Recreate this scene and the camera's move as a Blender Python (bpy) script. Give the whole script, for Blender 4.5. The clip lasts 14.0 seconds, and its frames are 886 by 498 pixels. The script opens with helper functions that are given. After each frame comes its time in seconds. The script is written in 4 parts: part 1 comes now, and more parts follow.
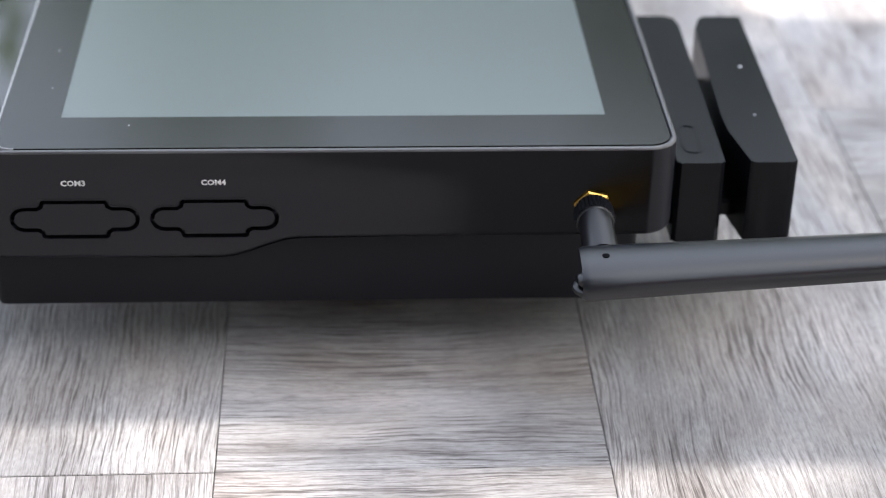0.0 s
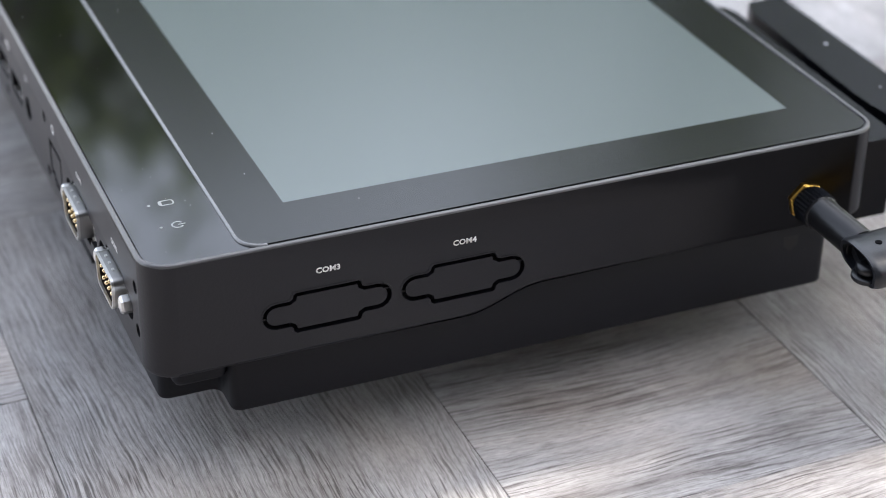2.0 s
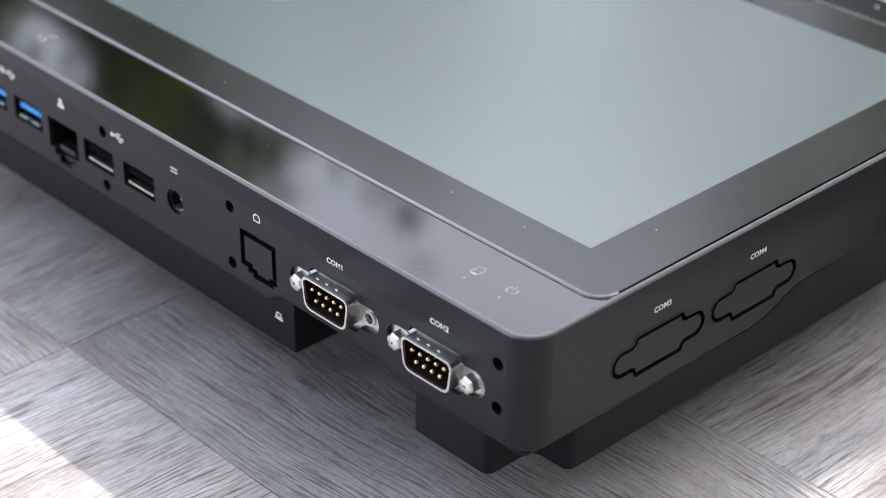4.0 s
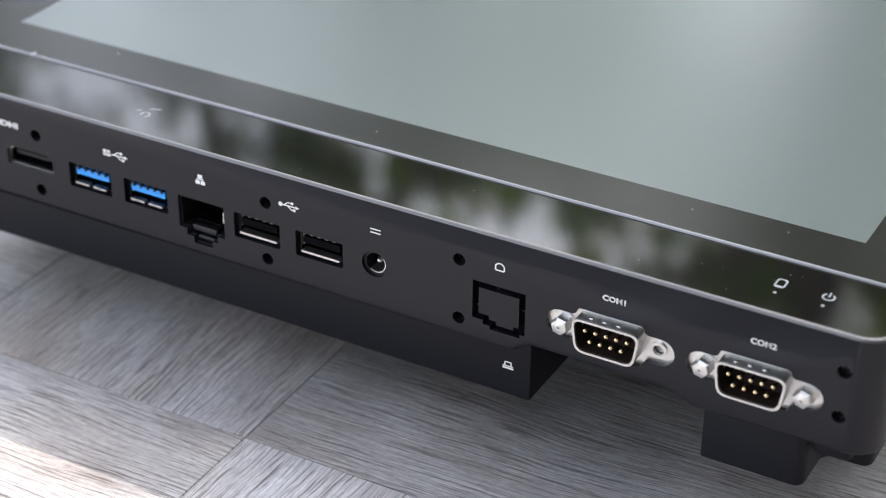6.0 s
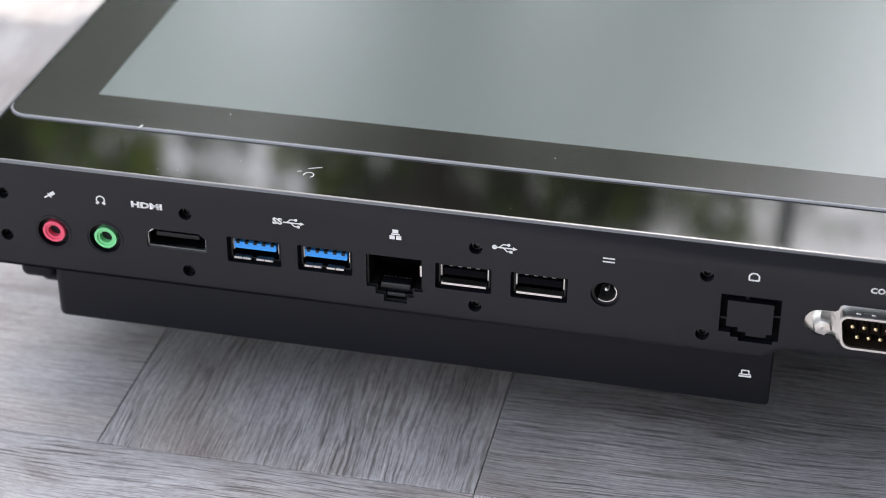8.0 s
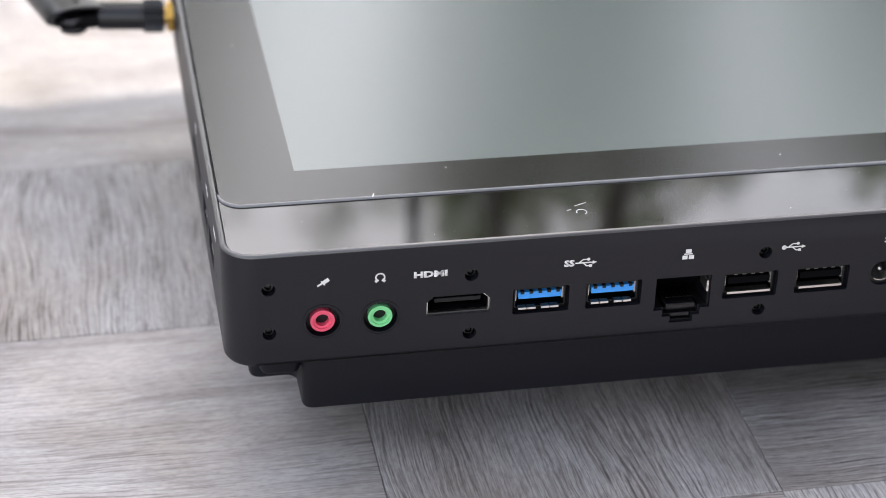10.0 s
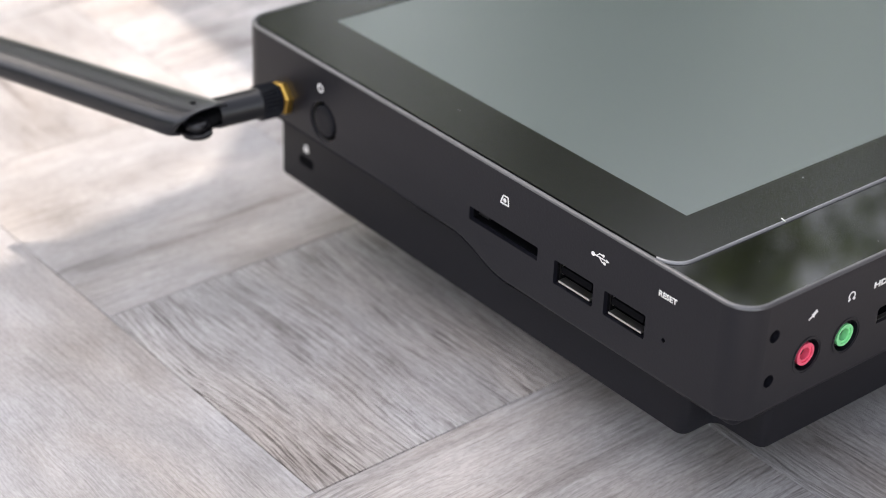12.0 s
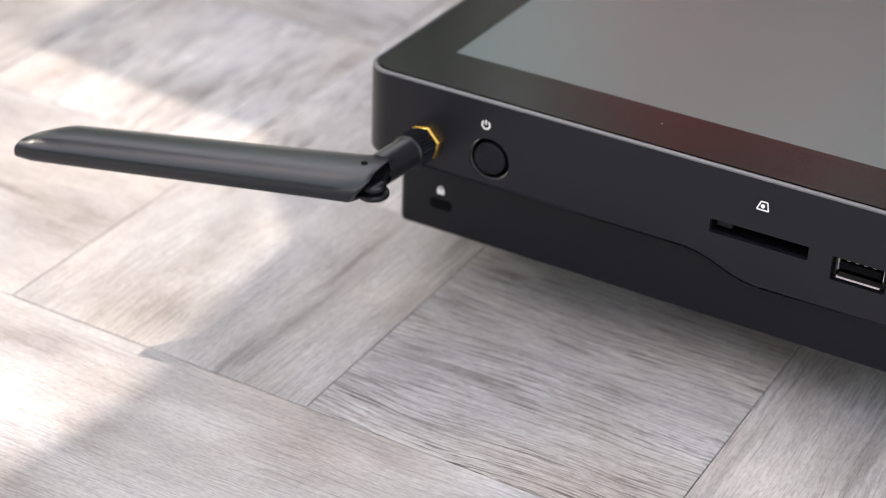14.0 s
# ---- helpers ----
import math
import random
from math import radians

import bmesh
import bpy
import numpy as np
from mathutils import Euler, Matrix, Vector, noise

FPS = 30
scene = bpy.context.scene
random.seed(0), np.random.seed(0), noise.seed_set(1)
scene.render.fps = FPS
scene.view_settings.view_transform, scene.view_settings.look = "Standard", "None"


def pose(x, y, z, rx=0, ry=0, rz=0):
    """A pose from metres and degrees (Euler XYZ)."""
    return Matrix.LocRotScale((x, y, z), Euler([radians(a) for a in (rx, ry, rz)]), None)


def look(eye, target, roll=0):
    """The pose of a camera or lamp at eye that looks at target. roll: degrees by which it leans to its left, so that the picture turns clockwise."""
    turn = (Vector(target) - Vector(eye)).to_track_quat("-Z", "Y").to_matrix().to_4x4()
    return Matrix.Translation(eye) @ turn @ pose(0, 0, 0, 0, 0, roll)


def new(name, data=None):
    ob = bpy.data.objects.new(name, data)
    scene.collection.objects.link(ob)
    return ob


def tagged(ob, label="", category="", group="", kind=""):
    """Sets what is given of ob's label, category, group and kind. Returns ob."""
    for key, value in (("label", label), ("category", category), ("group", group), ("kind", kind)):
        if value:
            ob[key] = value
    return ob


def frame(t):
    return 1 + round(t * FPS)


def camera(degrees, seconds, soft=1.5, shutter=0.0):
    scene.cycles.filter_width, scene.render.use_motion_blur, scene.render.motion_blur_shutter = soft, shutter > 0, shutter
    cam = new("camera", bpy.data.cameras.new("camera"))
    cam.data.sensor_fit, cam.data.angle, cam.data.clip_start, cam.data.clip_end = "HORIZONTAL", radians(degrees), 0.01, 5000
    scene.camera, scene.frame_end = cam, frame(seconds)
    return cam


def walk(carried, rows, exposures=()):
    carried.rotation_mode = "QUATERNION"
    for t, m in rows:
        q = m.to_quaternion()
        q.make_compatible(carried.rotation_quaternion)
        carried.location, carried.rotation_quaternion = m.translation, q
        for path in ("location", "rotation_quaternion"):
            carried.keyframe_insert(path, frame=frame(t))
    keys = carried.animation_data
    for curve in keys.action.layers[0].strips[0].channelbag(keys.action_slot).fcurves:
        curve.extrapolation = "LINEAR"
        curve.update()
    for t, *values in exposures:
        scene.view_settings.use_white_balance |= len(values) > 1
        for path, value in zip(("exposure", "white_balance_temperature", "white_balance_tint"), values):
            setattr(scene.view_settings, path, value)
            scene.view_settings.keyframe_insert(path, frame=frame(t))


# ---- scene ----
cam = camera(25.98, 14.0, soft=0.95)
PATH = [
    (0.0, 0.7512, 0.1173, 0.2978, 59.92, -0.79, 87.07),
    (0.5, 0.7433, 0.0673, 0.2974, 60.05, -0.72, 82.34),
    (1.0, 0.7296, 0.0166, 0.2978, 60.06, -0.35, 77.47),
    (1.5, 0.7122, -0.0342, 0.2975, 60.16, -0.39, 72.49),
    (2.0, 0.6891, -0.0848, 0.3008, 59.89, -0.20, 67.34),
    (2.5, 0.6586, -0.1353, 0.3051, 59.45, -0.15, 61.92),
    (3.0, 0.6307, -0.1760, 0.3061, 59.40, -0.11, 57.36),
    (3.5, 0.5981, -0.2134, 0.3086, 59.11, -0.17, 52.79),
    (4.0, 0.5505, -0.2606, 0.3067, 59.35, -0.07, 46.58),
    (4.2, 0.5314, -0.2761, 0.3066, 59.32, -0.18, 44.34),
    (6.3, 0.3677, -0.3660, 0.3059, 59.07, 0.13, 26.97),
    (6.5, 0.3530, -0.3705, 0.3072, 58.90, 0.18, 25.52),
    (7.0, 0.3139, -0.3798, 0.3105, 58.37, 0.64, 21.69),
    (7.2, 0.2954, -0.3834, 0.3122, 58.12, 0.74, 19.92),
    (9.3, 0.0680, -0.4196, 0.3046, 60.02, -1.04, -1.71),
    (9.5, 0.0404, -0.4133, 0.3069, 59.63, -1.13, -4.26),
    (10.0, -0.0282, -0.3932, 0.3109, 58.93, -1.28, -10.82),
    (10.5, -0.1022, -0.3647, 0.3141, 58.48, -1.28, -18.04),
    (11.0, -0.1837, -0.3219, 0.3103, 58.81, -1.20, -26.44),
    (11.5, -0.2420, -0.2822, 0.3098, 58.89, -1.43, -32.90),
    (12.0, -0.2952, -0.2369, 0.3068, 59.20, -1.91, -39.23),
    (12.5, -0.3344, -0.1891, 0.3047, 59.20, -1.73, -44.97),
    (13.0, -0.3635, -0.1495, 0.3030, 59.29, -1.82, -49.49),
    (13.5, -0.3903, -0.1056, 0.3040, 59.13, -1.92, -54.28),
    (14.0, -0.4167, -0.0507, 0.3044, 58.95, -1.98, -59.98),
]
walk(cam, [(t, pose(x, y, z, rx, ry, rz)) for t, x, y, z, rx, ry, rz in PATH], [(0.0, 2.5, 6400.0, 10.0), (2.5, 2.48, 6420.0, 10.0), (6.5, 2.48, 6500.0, 11.0), (9.5, 2.2, 6650.0, 12.5), (12.0, 2.28, 6900.0, 13.0), (14.0, 2.32, 7000.0, 13.0)])
cam.data.dof.use_dof, cam.data.dof.focus_distance, cam.data.dof.aperture_fstop = True, 0.482, 11.5

# ---- daylight: sky through garden trees, one sun ----
SUN_ELEVATION = radians(53)
world = bpy.data.worlds.new("sky")
scene.world = world
world.use_nodes = True
wn = world.node_tree
sky = wn.nodes.new("ShaderNodeTexSky")
sky.sky_type, sky.sun_disc = "NISHITA", False
sky.sun_elevation, sky.sun_rotation = SUN_ELEVATION, 0.0
sky.air_density, sky.dust_density, sky.ozone_density = 1.0, 1.9, 1.0
haze = wn.nodes.new("ShaderNodeHueSaturation")
haze.inputs["Saturation"].default_value = 0.42
wn.links.new(sky.outputs[0], haze.inputs["Color"])
wn.links.new(haze.outputs[0], wn.nodes["Background"].inputs[0])
wn.nodes["Background"].inputs[1].default_value = 0.15
sun_data = bpy.data.lights.new("sun", "SUN")
sun_data.energy, sun_data.angle, sun_data.color = 1.0, radians(0.5), (1.0, 0.93, 0.86)
sun = new("sun", sun_data)
sun.matrix_world = look((0, 3 * math.cos(SUN_ELEVATION), 3 * math.sin(SUN_ELEVATION)), (0, 0, 0))


# ---- materials ----
def material(name, color, rough=0.5, metal=0.0, spec=0.5, coat=0.0):
    m = bpy.data.materials.new(name)
    m.use_nodes = True
    b = m.node_tree.nodes["Principled BSDF"]
    b.inputs["Base Color"].default_value = (*color, 1)
    b.inputs["Roughness"].default_value = rough
    b.inputs["Metallic"].default_value = metal
    b.inputs["Specular IOR Level"].default_value = spec
    b.inputs["Coat Weight"].default_value = coat
    return m


def add(m, kind, **values):
    n = m.node_tree.nodes.new(kind)
    for key, value in values.items():
        n.inputs[key].default_value = value
    return n


def wire(m, a, b):
    m.node_tree.links.new(a, b)


def grain(m, scale, depth, size=0.0002, detail=3.0, rough=(0, 0), blotch=0.0):
    """Fine relief, and a slow change of gloss and tone, in object space."""
    b = m.node_tree.nodes["Principled BSDF"]
    co = add(m, "ShaderNodeTexCoord")
    fine = add(m, "ShaderNodeTexNoise", Scale=scale, Detail=detail)
    wire(m, co.outputs["Object"], fine.inputs["Vector"])
    bump = add(m, "ShaderNodeBump", Strength=depth, Distance=size)
    wire(m, fine.outputs["Fac"], bump.inputs["Height"])
    wire(m, bump.outputs[0], b.inputs["Normal"])
    slow = add(m, "ShaderNodeTexNoise", Scale=scale / 45, Detail=4.0)
    wire(m, co.outputs["Object"], slow.inputs["Vector"])
    if rough[1]:
        r = add(m, "ShaderNodeMapRange")
        r.inputs["To Min"].default_value, r.inputs["To Max"].default_value = rough
        wire(m, slow.outputs["Fac"], r.inputs["Value"])
        wire(m, r.outputs[0], b.inputs["Roughness"])
    if blotch:
        c = Vector(b.inputs["Base Color"].default_value)
        ramp = m.node_tree.nodes.new("ShaderNodeMix")
        ramp.data_type = "RGBA"
        ramp.inputs["A"].default_value = (*(c * (1 - blotch))[:3], 1)
        ramp.inputs["B"].default_value = (*(c * (1 + blotch))[:3], 1)
        wire(m, slow.outputs["Fac"], ramp.inputs["Factor"])
        wire(m, ramp.outputs["Result"], b.inputs["Base Color"])
    return m


HOUSING = grain(material("black_textured_plastic", (0.0054, 0.0056, 0.0092), 0.45, spec=0.36), 1500, 0.35, 0.00012, rough=(0.4, 0.5), blotch=0.15)
COVER = grain(material("dark_blue_black_plastic", (0.0038, 0.0041, 0.0072), 0.55, spec=0.26), 1300, 0.3, 0.00012, rough=(0.5, 0.62), blotch=0.12)
# pale colour holds both the wear and the sky's shine on the edge
RIM = grain(material("worn_lit_edge_plastic", (0.07, 0.069, 0.072), 0.28, spec=0.8), 900, 0.3, 0.0001, rough=(0.25, 0.45), blotch=0.35)
# light caught by the glass chamfer, put in as a pale base colour
LIT_GLASS_EDGE = grain(material("lit_glass_edge", (0.2, 0.2, 0.205), 0.3, spec=0.8), 900, 0.3, 0.0001, rough=(0.24, 0.4), blotch=0.4)
GLASS = grain(material("black_bezel_glass", (0.008, 0.0085, 0.0075), 0.2, spec=0.35), 60, 0.0, rough=(0.15, 0.21), blotch=0.1)
GLOSS = grain(material("black_gloss_strip", (0.005, 0.005, 0.005), 0.05, spec=0.5), 40, 0.02, 0.0001, rough=(0.03, 0.08))
LCD = grain(material("switched_off_lcd", (0.08, 0.102, 0.096), 0.24, spec=1.0), 40, 0.0, rough=(0.22, 0.28), blotch=0.05)
PIT = material("dark_recess", (0.003, 0.003, 0.004), 0.8, spec=0.05)
BLACK = grain(material("black_insulator", (0.008, 0.008, 0.009), 0.4, spec=0.3), 1200, 0.2, 0.0001)
ZINC = grain(material("bright_zinc", (0.72, 0.71, 0.69), 0.28, 1.0), 700, 0.25, 0.0001, rough=(0.2, 0.42), blotch=0.12)
NICKEL = grain(material("shaded_nickel", (0.035, 0.035, 0.036), 0.4, 1.0), 700, 0.2, 0.0001, blotch=0.15)
SHELL = grain(material("satin_tin_shell", (0.42, 0.415, 0.405), 0.34, 1.0), 700, 0.2, 0.0001, rough=(0.28, 0.42), blotch=0.12)
STEEL = grain(material("dark_screw_steel", (0.06, 0.06, 0.065), 0.24, 1.0), 700, 0.2, 0.0001)
LINING = grain(material("brown_black_lining", (0.022, 0.0145, 0.0105), 0.5, spec=0.2), 900, 0.2, 0.0001)
GOLD = material("gold_plating", (0.86, 0.68, 0.4), 0.25, 1.0)
BRASS = grain(material("brass_nut", (0.78, 0.48, 0.11), 0.3, 1.0), 700, 0.2, 0.0001, rough=(0.22, 0.4), blotch=0.2)
PINK = grain(material("pink_jack_plastic", (0.78, 0.09, 0.16), 0.4), 800, 0.1, 0.0001)
GREEN = grain(material("green_jack_plastic", (0.2, 0.66, 0.28), 0.4), 800, 0.1, 0.0001)
BLUE = grain(material("blue_usb_tongue", (0.03, 0.3, 0.8), 0.4), 800, 0.1, 0.0001)
PRINT = grain(material("white_print", (0.74, 0.73, 0.72), 0.6), 2600, 0.2, 0.00005, blotch=0.18)
DIM_PRINT = grain(material("grey_indicator_print", (0.3, 0.31, 0.3), 0.6), 2600, 0.2, 0.00005, blotch=0.18)
RUBBER = grain(material("antenna_satin_black", (0.009, 0.0098, 0.0128), 0.34, spec=0.5), 1600, 0.22, 0.0001, rough=(0.26, 0.36), blotch=0.12)
COLLAR = grain(material("antenna_gloss_black", (0.006, 0.006, 0.0075), 0.3, spec=0.4), 1500, 0.15, 0.0001, rough=(0.24, 0.36))
READER = grain(material("reader_black_plastic", (0.0045, 0.0047, 0.0062), 0.22, spec=0.14), 700, 0.08, 0.0001, rough=(0.12, 0.34), blotch=0.2)
LINT = material("pale_lint", (0.6, 0.59, 0.56), 0.8)


def wood_material(name, depth):
    """Grey limed wood: wavering brushed grain of a given depth, cloudy figure, and a tone of its own for each plank."""
    m = material(name, (0.3, 0.28, 0.27), 0.5, spec=0.26)
    b = m.node_tree.nodes["Principled BSDF"]
    co, info = add(m, "ShaderNodeTexCoord"), add(m, "ShaderNodeObjectInfo")

    def vector(how, a, c, d=None):
        n = m.node_tree.nodes.new("ShaderNodeVectorMath")
        n.operation = how
        for k, v in enumerate((a, c, d)):
            if v is None:
                continue
            if isinstance(v, tuple):
                n.inputs[k].default_value = v
            else:
                wire(m, v, n.inputs[k])
        return n

    def number(how, a, c, d=0.0):
        n = m.node_tree.nodes.new("ShaderNodeMath")
        n.operation = how
        for k, v in enumerate((a, c, d)):
            if isinstance(v, float):
                n.inputs[k].default_value = v
            else:
                wire(m, v, n.inputs[k])
        return n.outputs[0]

    shift = vector("SCALE", (7.3, 3.1, 5.7), None)
    wire(m, info.outputs["Random"], shift.inputs["Scale"])
    place = vector("ADD", co.outputs["Object"], shift.outputs[0]).outputs[0]

    def field(source, sx, sy, detail, rough=0.5):
        scaled = vector("MULTIPLY", source, (sx, sy, sy)).outputs[0]
        n = add(m, "ShaderNodeTexNoise", Scale=1.0, Detail=detail, Roughness=rough)
        wire(m, scaled, n.inputs["Vector"])
        return n

    swell = vector("MULTIPLY_ADD", field(place, 8, 14, 2.0).outputs["Color"], (0.0, 0.014, 0.0), place).outputs[0]
    bent = vector("MULTIPLY_ADD", field(place, 60, 120, 2.0).outputs["Color"], (0.006, 0.0016, 0.0), swell).outputs[0]

    def streaks(sx, sy, detail, rough=0.6):
        return field(bent, sx, sy, detail, rough).outputs["Fac"]

    def curve(fac, stops):
        r = m.node_tree.nodes.new("ShaderNodeValToRGB")
        while len(r.color_ramp.elements) < len(stops):
            r.color_ramp.elements.new(0.5)
        for e, (p, c) in zip(r.color_ramp.elements, stops):
            e.position, e.color = p, (*c, 1)
        wire(m, fac, r.inputs["Fac"])
        return r.outputs["Color"]

    def mix(a, c, fac, how="MIX"):
        x = m.node_tree.nodes.new("ShaderNodeMix")
        x.data_type, x.blend_type = "RGBA", how
        for s, v in (("A", a), ("B", c), ("Factor", fac)):
            if isinstance(v, float):
                x.inputs[s].default_value = v
            else:
                wire(m, v, x.inputs[s])
        return x.outputs["Result"]

    cloud = streaks(17, 34, 5, 0.6)
    tint = streaks(12, 24, 3, 0.5)
    patch = curve(streaks(24, 44, 3, 0.55), [(0.36, (0.25 * depth,) * 3), (0.58, (depth,) * 3)])
    band = streaks(5, 85, 2, 0.5)
    # growth lines: a slow field cut into close, broken contours
    split = vector("DOT_PRODUCT", bent, (0.0, 3300.0, 0.0)).outputs["Value"]
    rings = number("SINE", number("ADD", split, number("MULTIPLY", streaks(13, 55, 2, 0.5), 22.0)), 0.0)
    brush = streaks(56, 1500, 2.2, 0.56)
    lines = number("MULTIPLY_ADD", rings, 0.045, brush)
    pale = streaks(60, 1700, 1.8, 0.5)
    pores = streaks(210, 2100, 2, 0.55)
    fleck = streaks(420, 1500, 2, 0.6)
    tone = curve(cloud, [(0.27, (0.215, 0.194, 0.182)), (0.42, (0.32, 0.298, 0.287)), (0.58, (0.395, 0.375, 0.365)), (0.74, (0.49, 0.468, 0.458))])
    tone = mix(tone, curve(tint, [(0.35, (0.93, 0.99, 1.06)), (0.5, (1, 1, 1)), (0.66, (1.09, 1.0, 0.91))]), 0.45, "MULTIPLY")
    tone = mix(tone, curve(band, [(0.25, (0.5, 0.475, 0.465)), (0.35, (1, 1, 1))]), 0.8, "MULTIPLY")
    tone = mix(tone, curve(lines, [(0.34, (0.27, 0.25, 0.24)), (0.43, (0.68, 0.655, 0.645)), (0.5, (1.0, 1.0, 1.0)), (0.62, (1.16, 1.16, 1.16))]), patch, "MULTIPLY")
    tone = mix(tone, curve(pale, [(0.55, (1, 1, 1)), (0.68, (1.26, 1.26, 1.25))]), patch, "MULTIPLY")
    tone = mix(tone, curve(pores, [(0.33, (0.48, 0.46, 0.45)), (0.45, (1, 1, 1))]), 0.6 * depth, "MULTIPLY")
    tone = mix(tone, curve(fleck, [(0.36, (0.86, 0.855, 0.85)), (0.5, (1, 1, 1)), (0.64, (1.1, 1.1, 1.1))]), 0.8, "MULTIPLY")
    own = m.node_tree.nodes.new("ShaderNodeMapRange")
    own.inputs["To Min"].default_value, own.inputs["To Max"].default_value = 0.84, 1.16
    wire(m, info.outputs["Random"], own.inputs["Value"])
    tinted = vector("SCALE", tone, None)
    wire(m, own.outputs[0], tinted.inputs["Scale"])
    wire(m, tinted.outputs[0], b.inputs["Base Color"])
    bump = add(m, "ShaderNodeBump", Strength=0.25 + 0.5 * depth, Distance=0.0005)
    wire(m, lines, bump.inputs["Height"])
    wire(m, bump.outputs[0], b.inputs["Normal"])
    gloss = m.node_tree.nodes.new("ShaderNodeMapRange")
    gloss.inputs["To Min"].default_value, gloss.inputs["To Max"].default_value = 0.4, 0.62
    wire(m, pores, gloss.inputs["Value"])
    wire(m, gloss.outputs[0], b.inputs["Roughness"])
    return m


WOOD = wood_material("grey_limed_wood", 0.86)
SOFT_WOOD = wood_material("soft_limed_wood", 0.55)
SMOOTH_WOOD = wood_material("smooth_limed_wood", 0.28)
JOINT = grain(material("dark_joint", (0.07, 0.064, 0.06), 0.9), 300, 0.4, 0.0005, blotch=0.3)
PAVING = grain(material("grey_paving", (0.27, 0.265, 0.25), 0.85), 40, 0.6, 0.004, rough=(0.7, 0.95), blotch=0.3)
RENDERED = grain(material("dark_wall_render", (0.08, 0.074, 0.066), 0.9), 60, 0.8, 0.004, rough=(0.8, 0.95), blotch=0.3)
BARK = grain(material("brown_bark", (0.11, 0.085, 0.06), 0.9), 30, 1.0, 0.02, blotch=0.4)


def leaf_material(name, dark, light):
    m = material(name, dark, 0.5, spec=0.4)
    b = m.node_tree.nodes["Principled BSDF"]
    geo = add(m, "ShaderNodeNewGeometry")
    r = m.node_tree.nodes.new("ShaderNodeMix")
    r.data_type = "RGBA"
    r.inputs["A"].default_value, r.inputs["B"].default_value = (*dark, 1), (*light, 1)
    wire(m, geo.outputs["Random Per Island"], r.inputs["Factor"])
    wire(m, r.outputs["Result"], b.inputs["Base Color"])
    thin = add(m, "ShaderNodeBsdfTranslucent")
    glow = m.node_tree.nodes.new("ShaderNodeVectorMath")
    glow.operation = "SCALE"
    glow.inputs["Scale"].default_value = 1.5
    wire(m, r.outputs["Result"], glow.inputs[0])
    wire(m, glow.outputs[0], thin.inputs["Color"])
    both = add(m, "ShaderNodeMixShader", Fac=0.5)
    wire(m, b.outputs[0], both.inputs[1])
    wire(m, thin.outputs[0], both.inputs[2])
    wire(m, both.outputs[0], m.node_tree.nodes["Material Output"].inputs["Surface"])
    return m


LEAF = leaf_material("green_leaves", (0.04, 0.07, 0.008), (0.15, 0.21, 0.02))
MAROON_LEAF = leaf_material("maroon_leaves", (0.32, 0.03, 0.07), (0.6, 0.1, 0.17))
CANVAS = grain(material("grey_canvas", (0.35, 0.34, 0.33), 0.9), 500, 0.5, 0.0005, blotch=0.1)
POLE = material("dark_painted_pole", (0.05, 0.05, 0.05), 0.45)

# ---- mesh helpers; things are drawn in millimetres ----
MM = 0.001


def part(name, bm, mat, parent, label="", smooth=False):
    """One mesh object under a thing or a part, drawn in millimetres in the thing's own space."""
    bmesh.ops.recalc_face_normals(bm, faces=bm.faces[:])
    bmesh.ops.scale(bm, vec=(MM, MM, MM), verts=bm.verts[:])
    me = bpy.data.meshes.new(name)
    bm.to_mesh(me)
    bm.free()
    me.materials.append(mat)
    if smooth:
        me.shade_smooth()
        me.set_sharp_from_angle(angle=radians(smooth if smooth is not True else 35))
    ob = new(name, me)
    ob.parent = parent
    return tagged(ob, label) if label else ob


class Face:
    """A flat side: u to the right and v up as seen from outside, d outwards."""

    def __init__(self, o, u, v):
        self.o, self.u, self.v = Vector(o), Vector(u), Vector(v)
        self.n = self.u.cross(self.v)

    def at(self, u, v, d=0.0):
        return self.o + self.u * u + self.v * v + self.n * d


def rrect(cx, cy, w, h, r=0.0, seg=5):
    if r <= 0:
        return [(cx - w / 2, cy - h / 2), (cx + w / 2, cy - h / 2), (cx + w / 2, cy + h / 2), (cx - w / 2, cy + h / 2)]
    out = []
    for sx, sy, a0 in ((1, -1, -90), (1, 1, 0), (-1, 1, 90), (-1, -1, 180)):
        for k in range(seg + 1):
            a = radians(a0 + 90 * k / seg)
            out.append((cx + sx * (w / 2 - r) + r * math.cos(a), cy + sy * (h / 2 - r) + r * math.sin(a)))
    return out


def ring(cx, cy, r, seg=28):
    return [(cx + r * math.cos(2 * math.pi * k / seg), cy + r * math.sin(2 * math.pi * k / seg)) for k in range(seg)]


def plate(bm, face, outer, holes=(), d0=0.0, d1=-2.2):
    """A flat sheet with holes, from depth d0 to d1."""
    edges = []
    for loop in (outer, *holes):
        vs = [bm.verts.new(face.at(u, v, d0)) for u, v in loop]
        edges += [bm.edges.new((vs[k], vs[(k + 1) % len(vs)])) for k in range(len(vs))]
    faces = [g for g in bmesh.ops.triangle_fill(bm, use_beauty=True, use_dissolve=False, edges=edges)["geom"] if isinstance(g, bmesh.types.BMFace)]
    for f in faces:
        f.normal_update()
    made = bmesh.ops.extrude_face_region(bm, geom=faces, use_keep_orig=True)["geom"]
    for v in (g for g in made if isinstance(g, bmesh.types.BMVert)):
        v.co += face.n * (d1 - d0)
    return bm


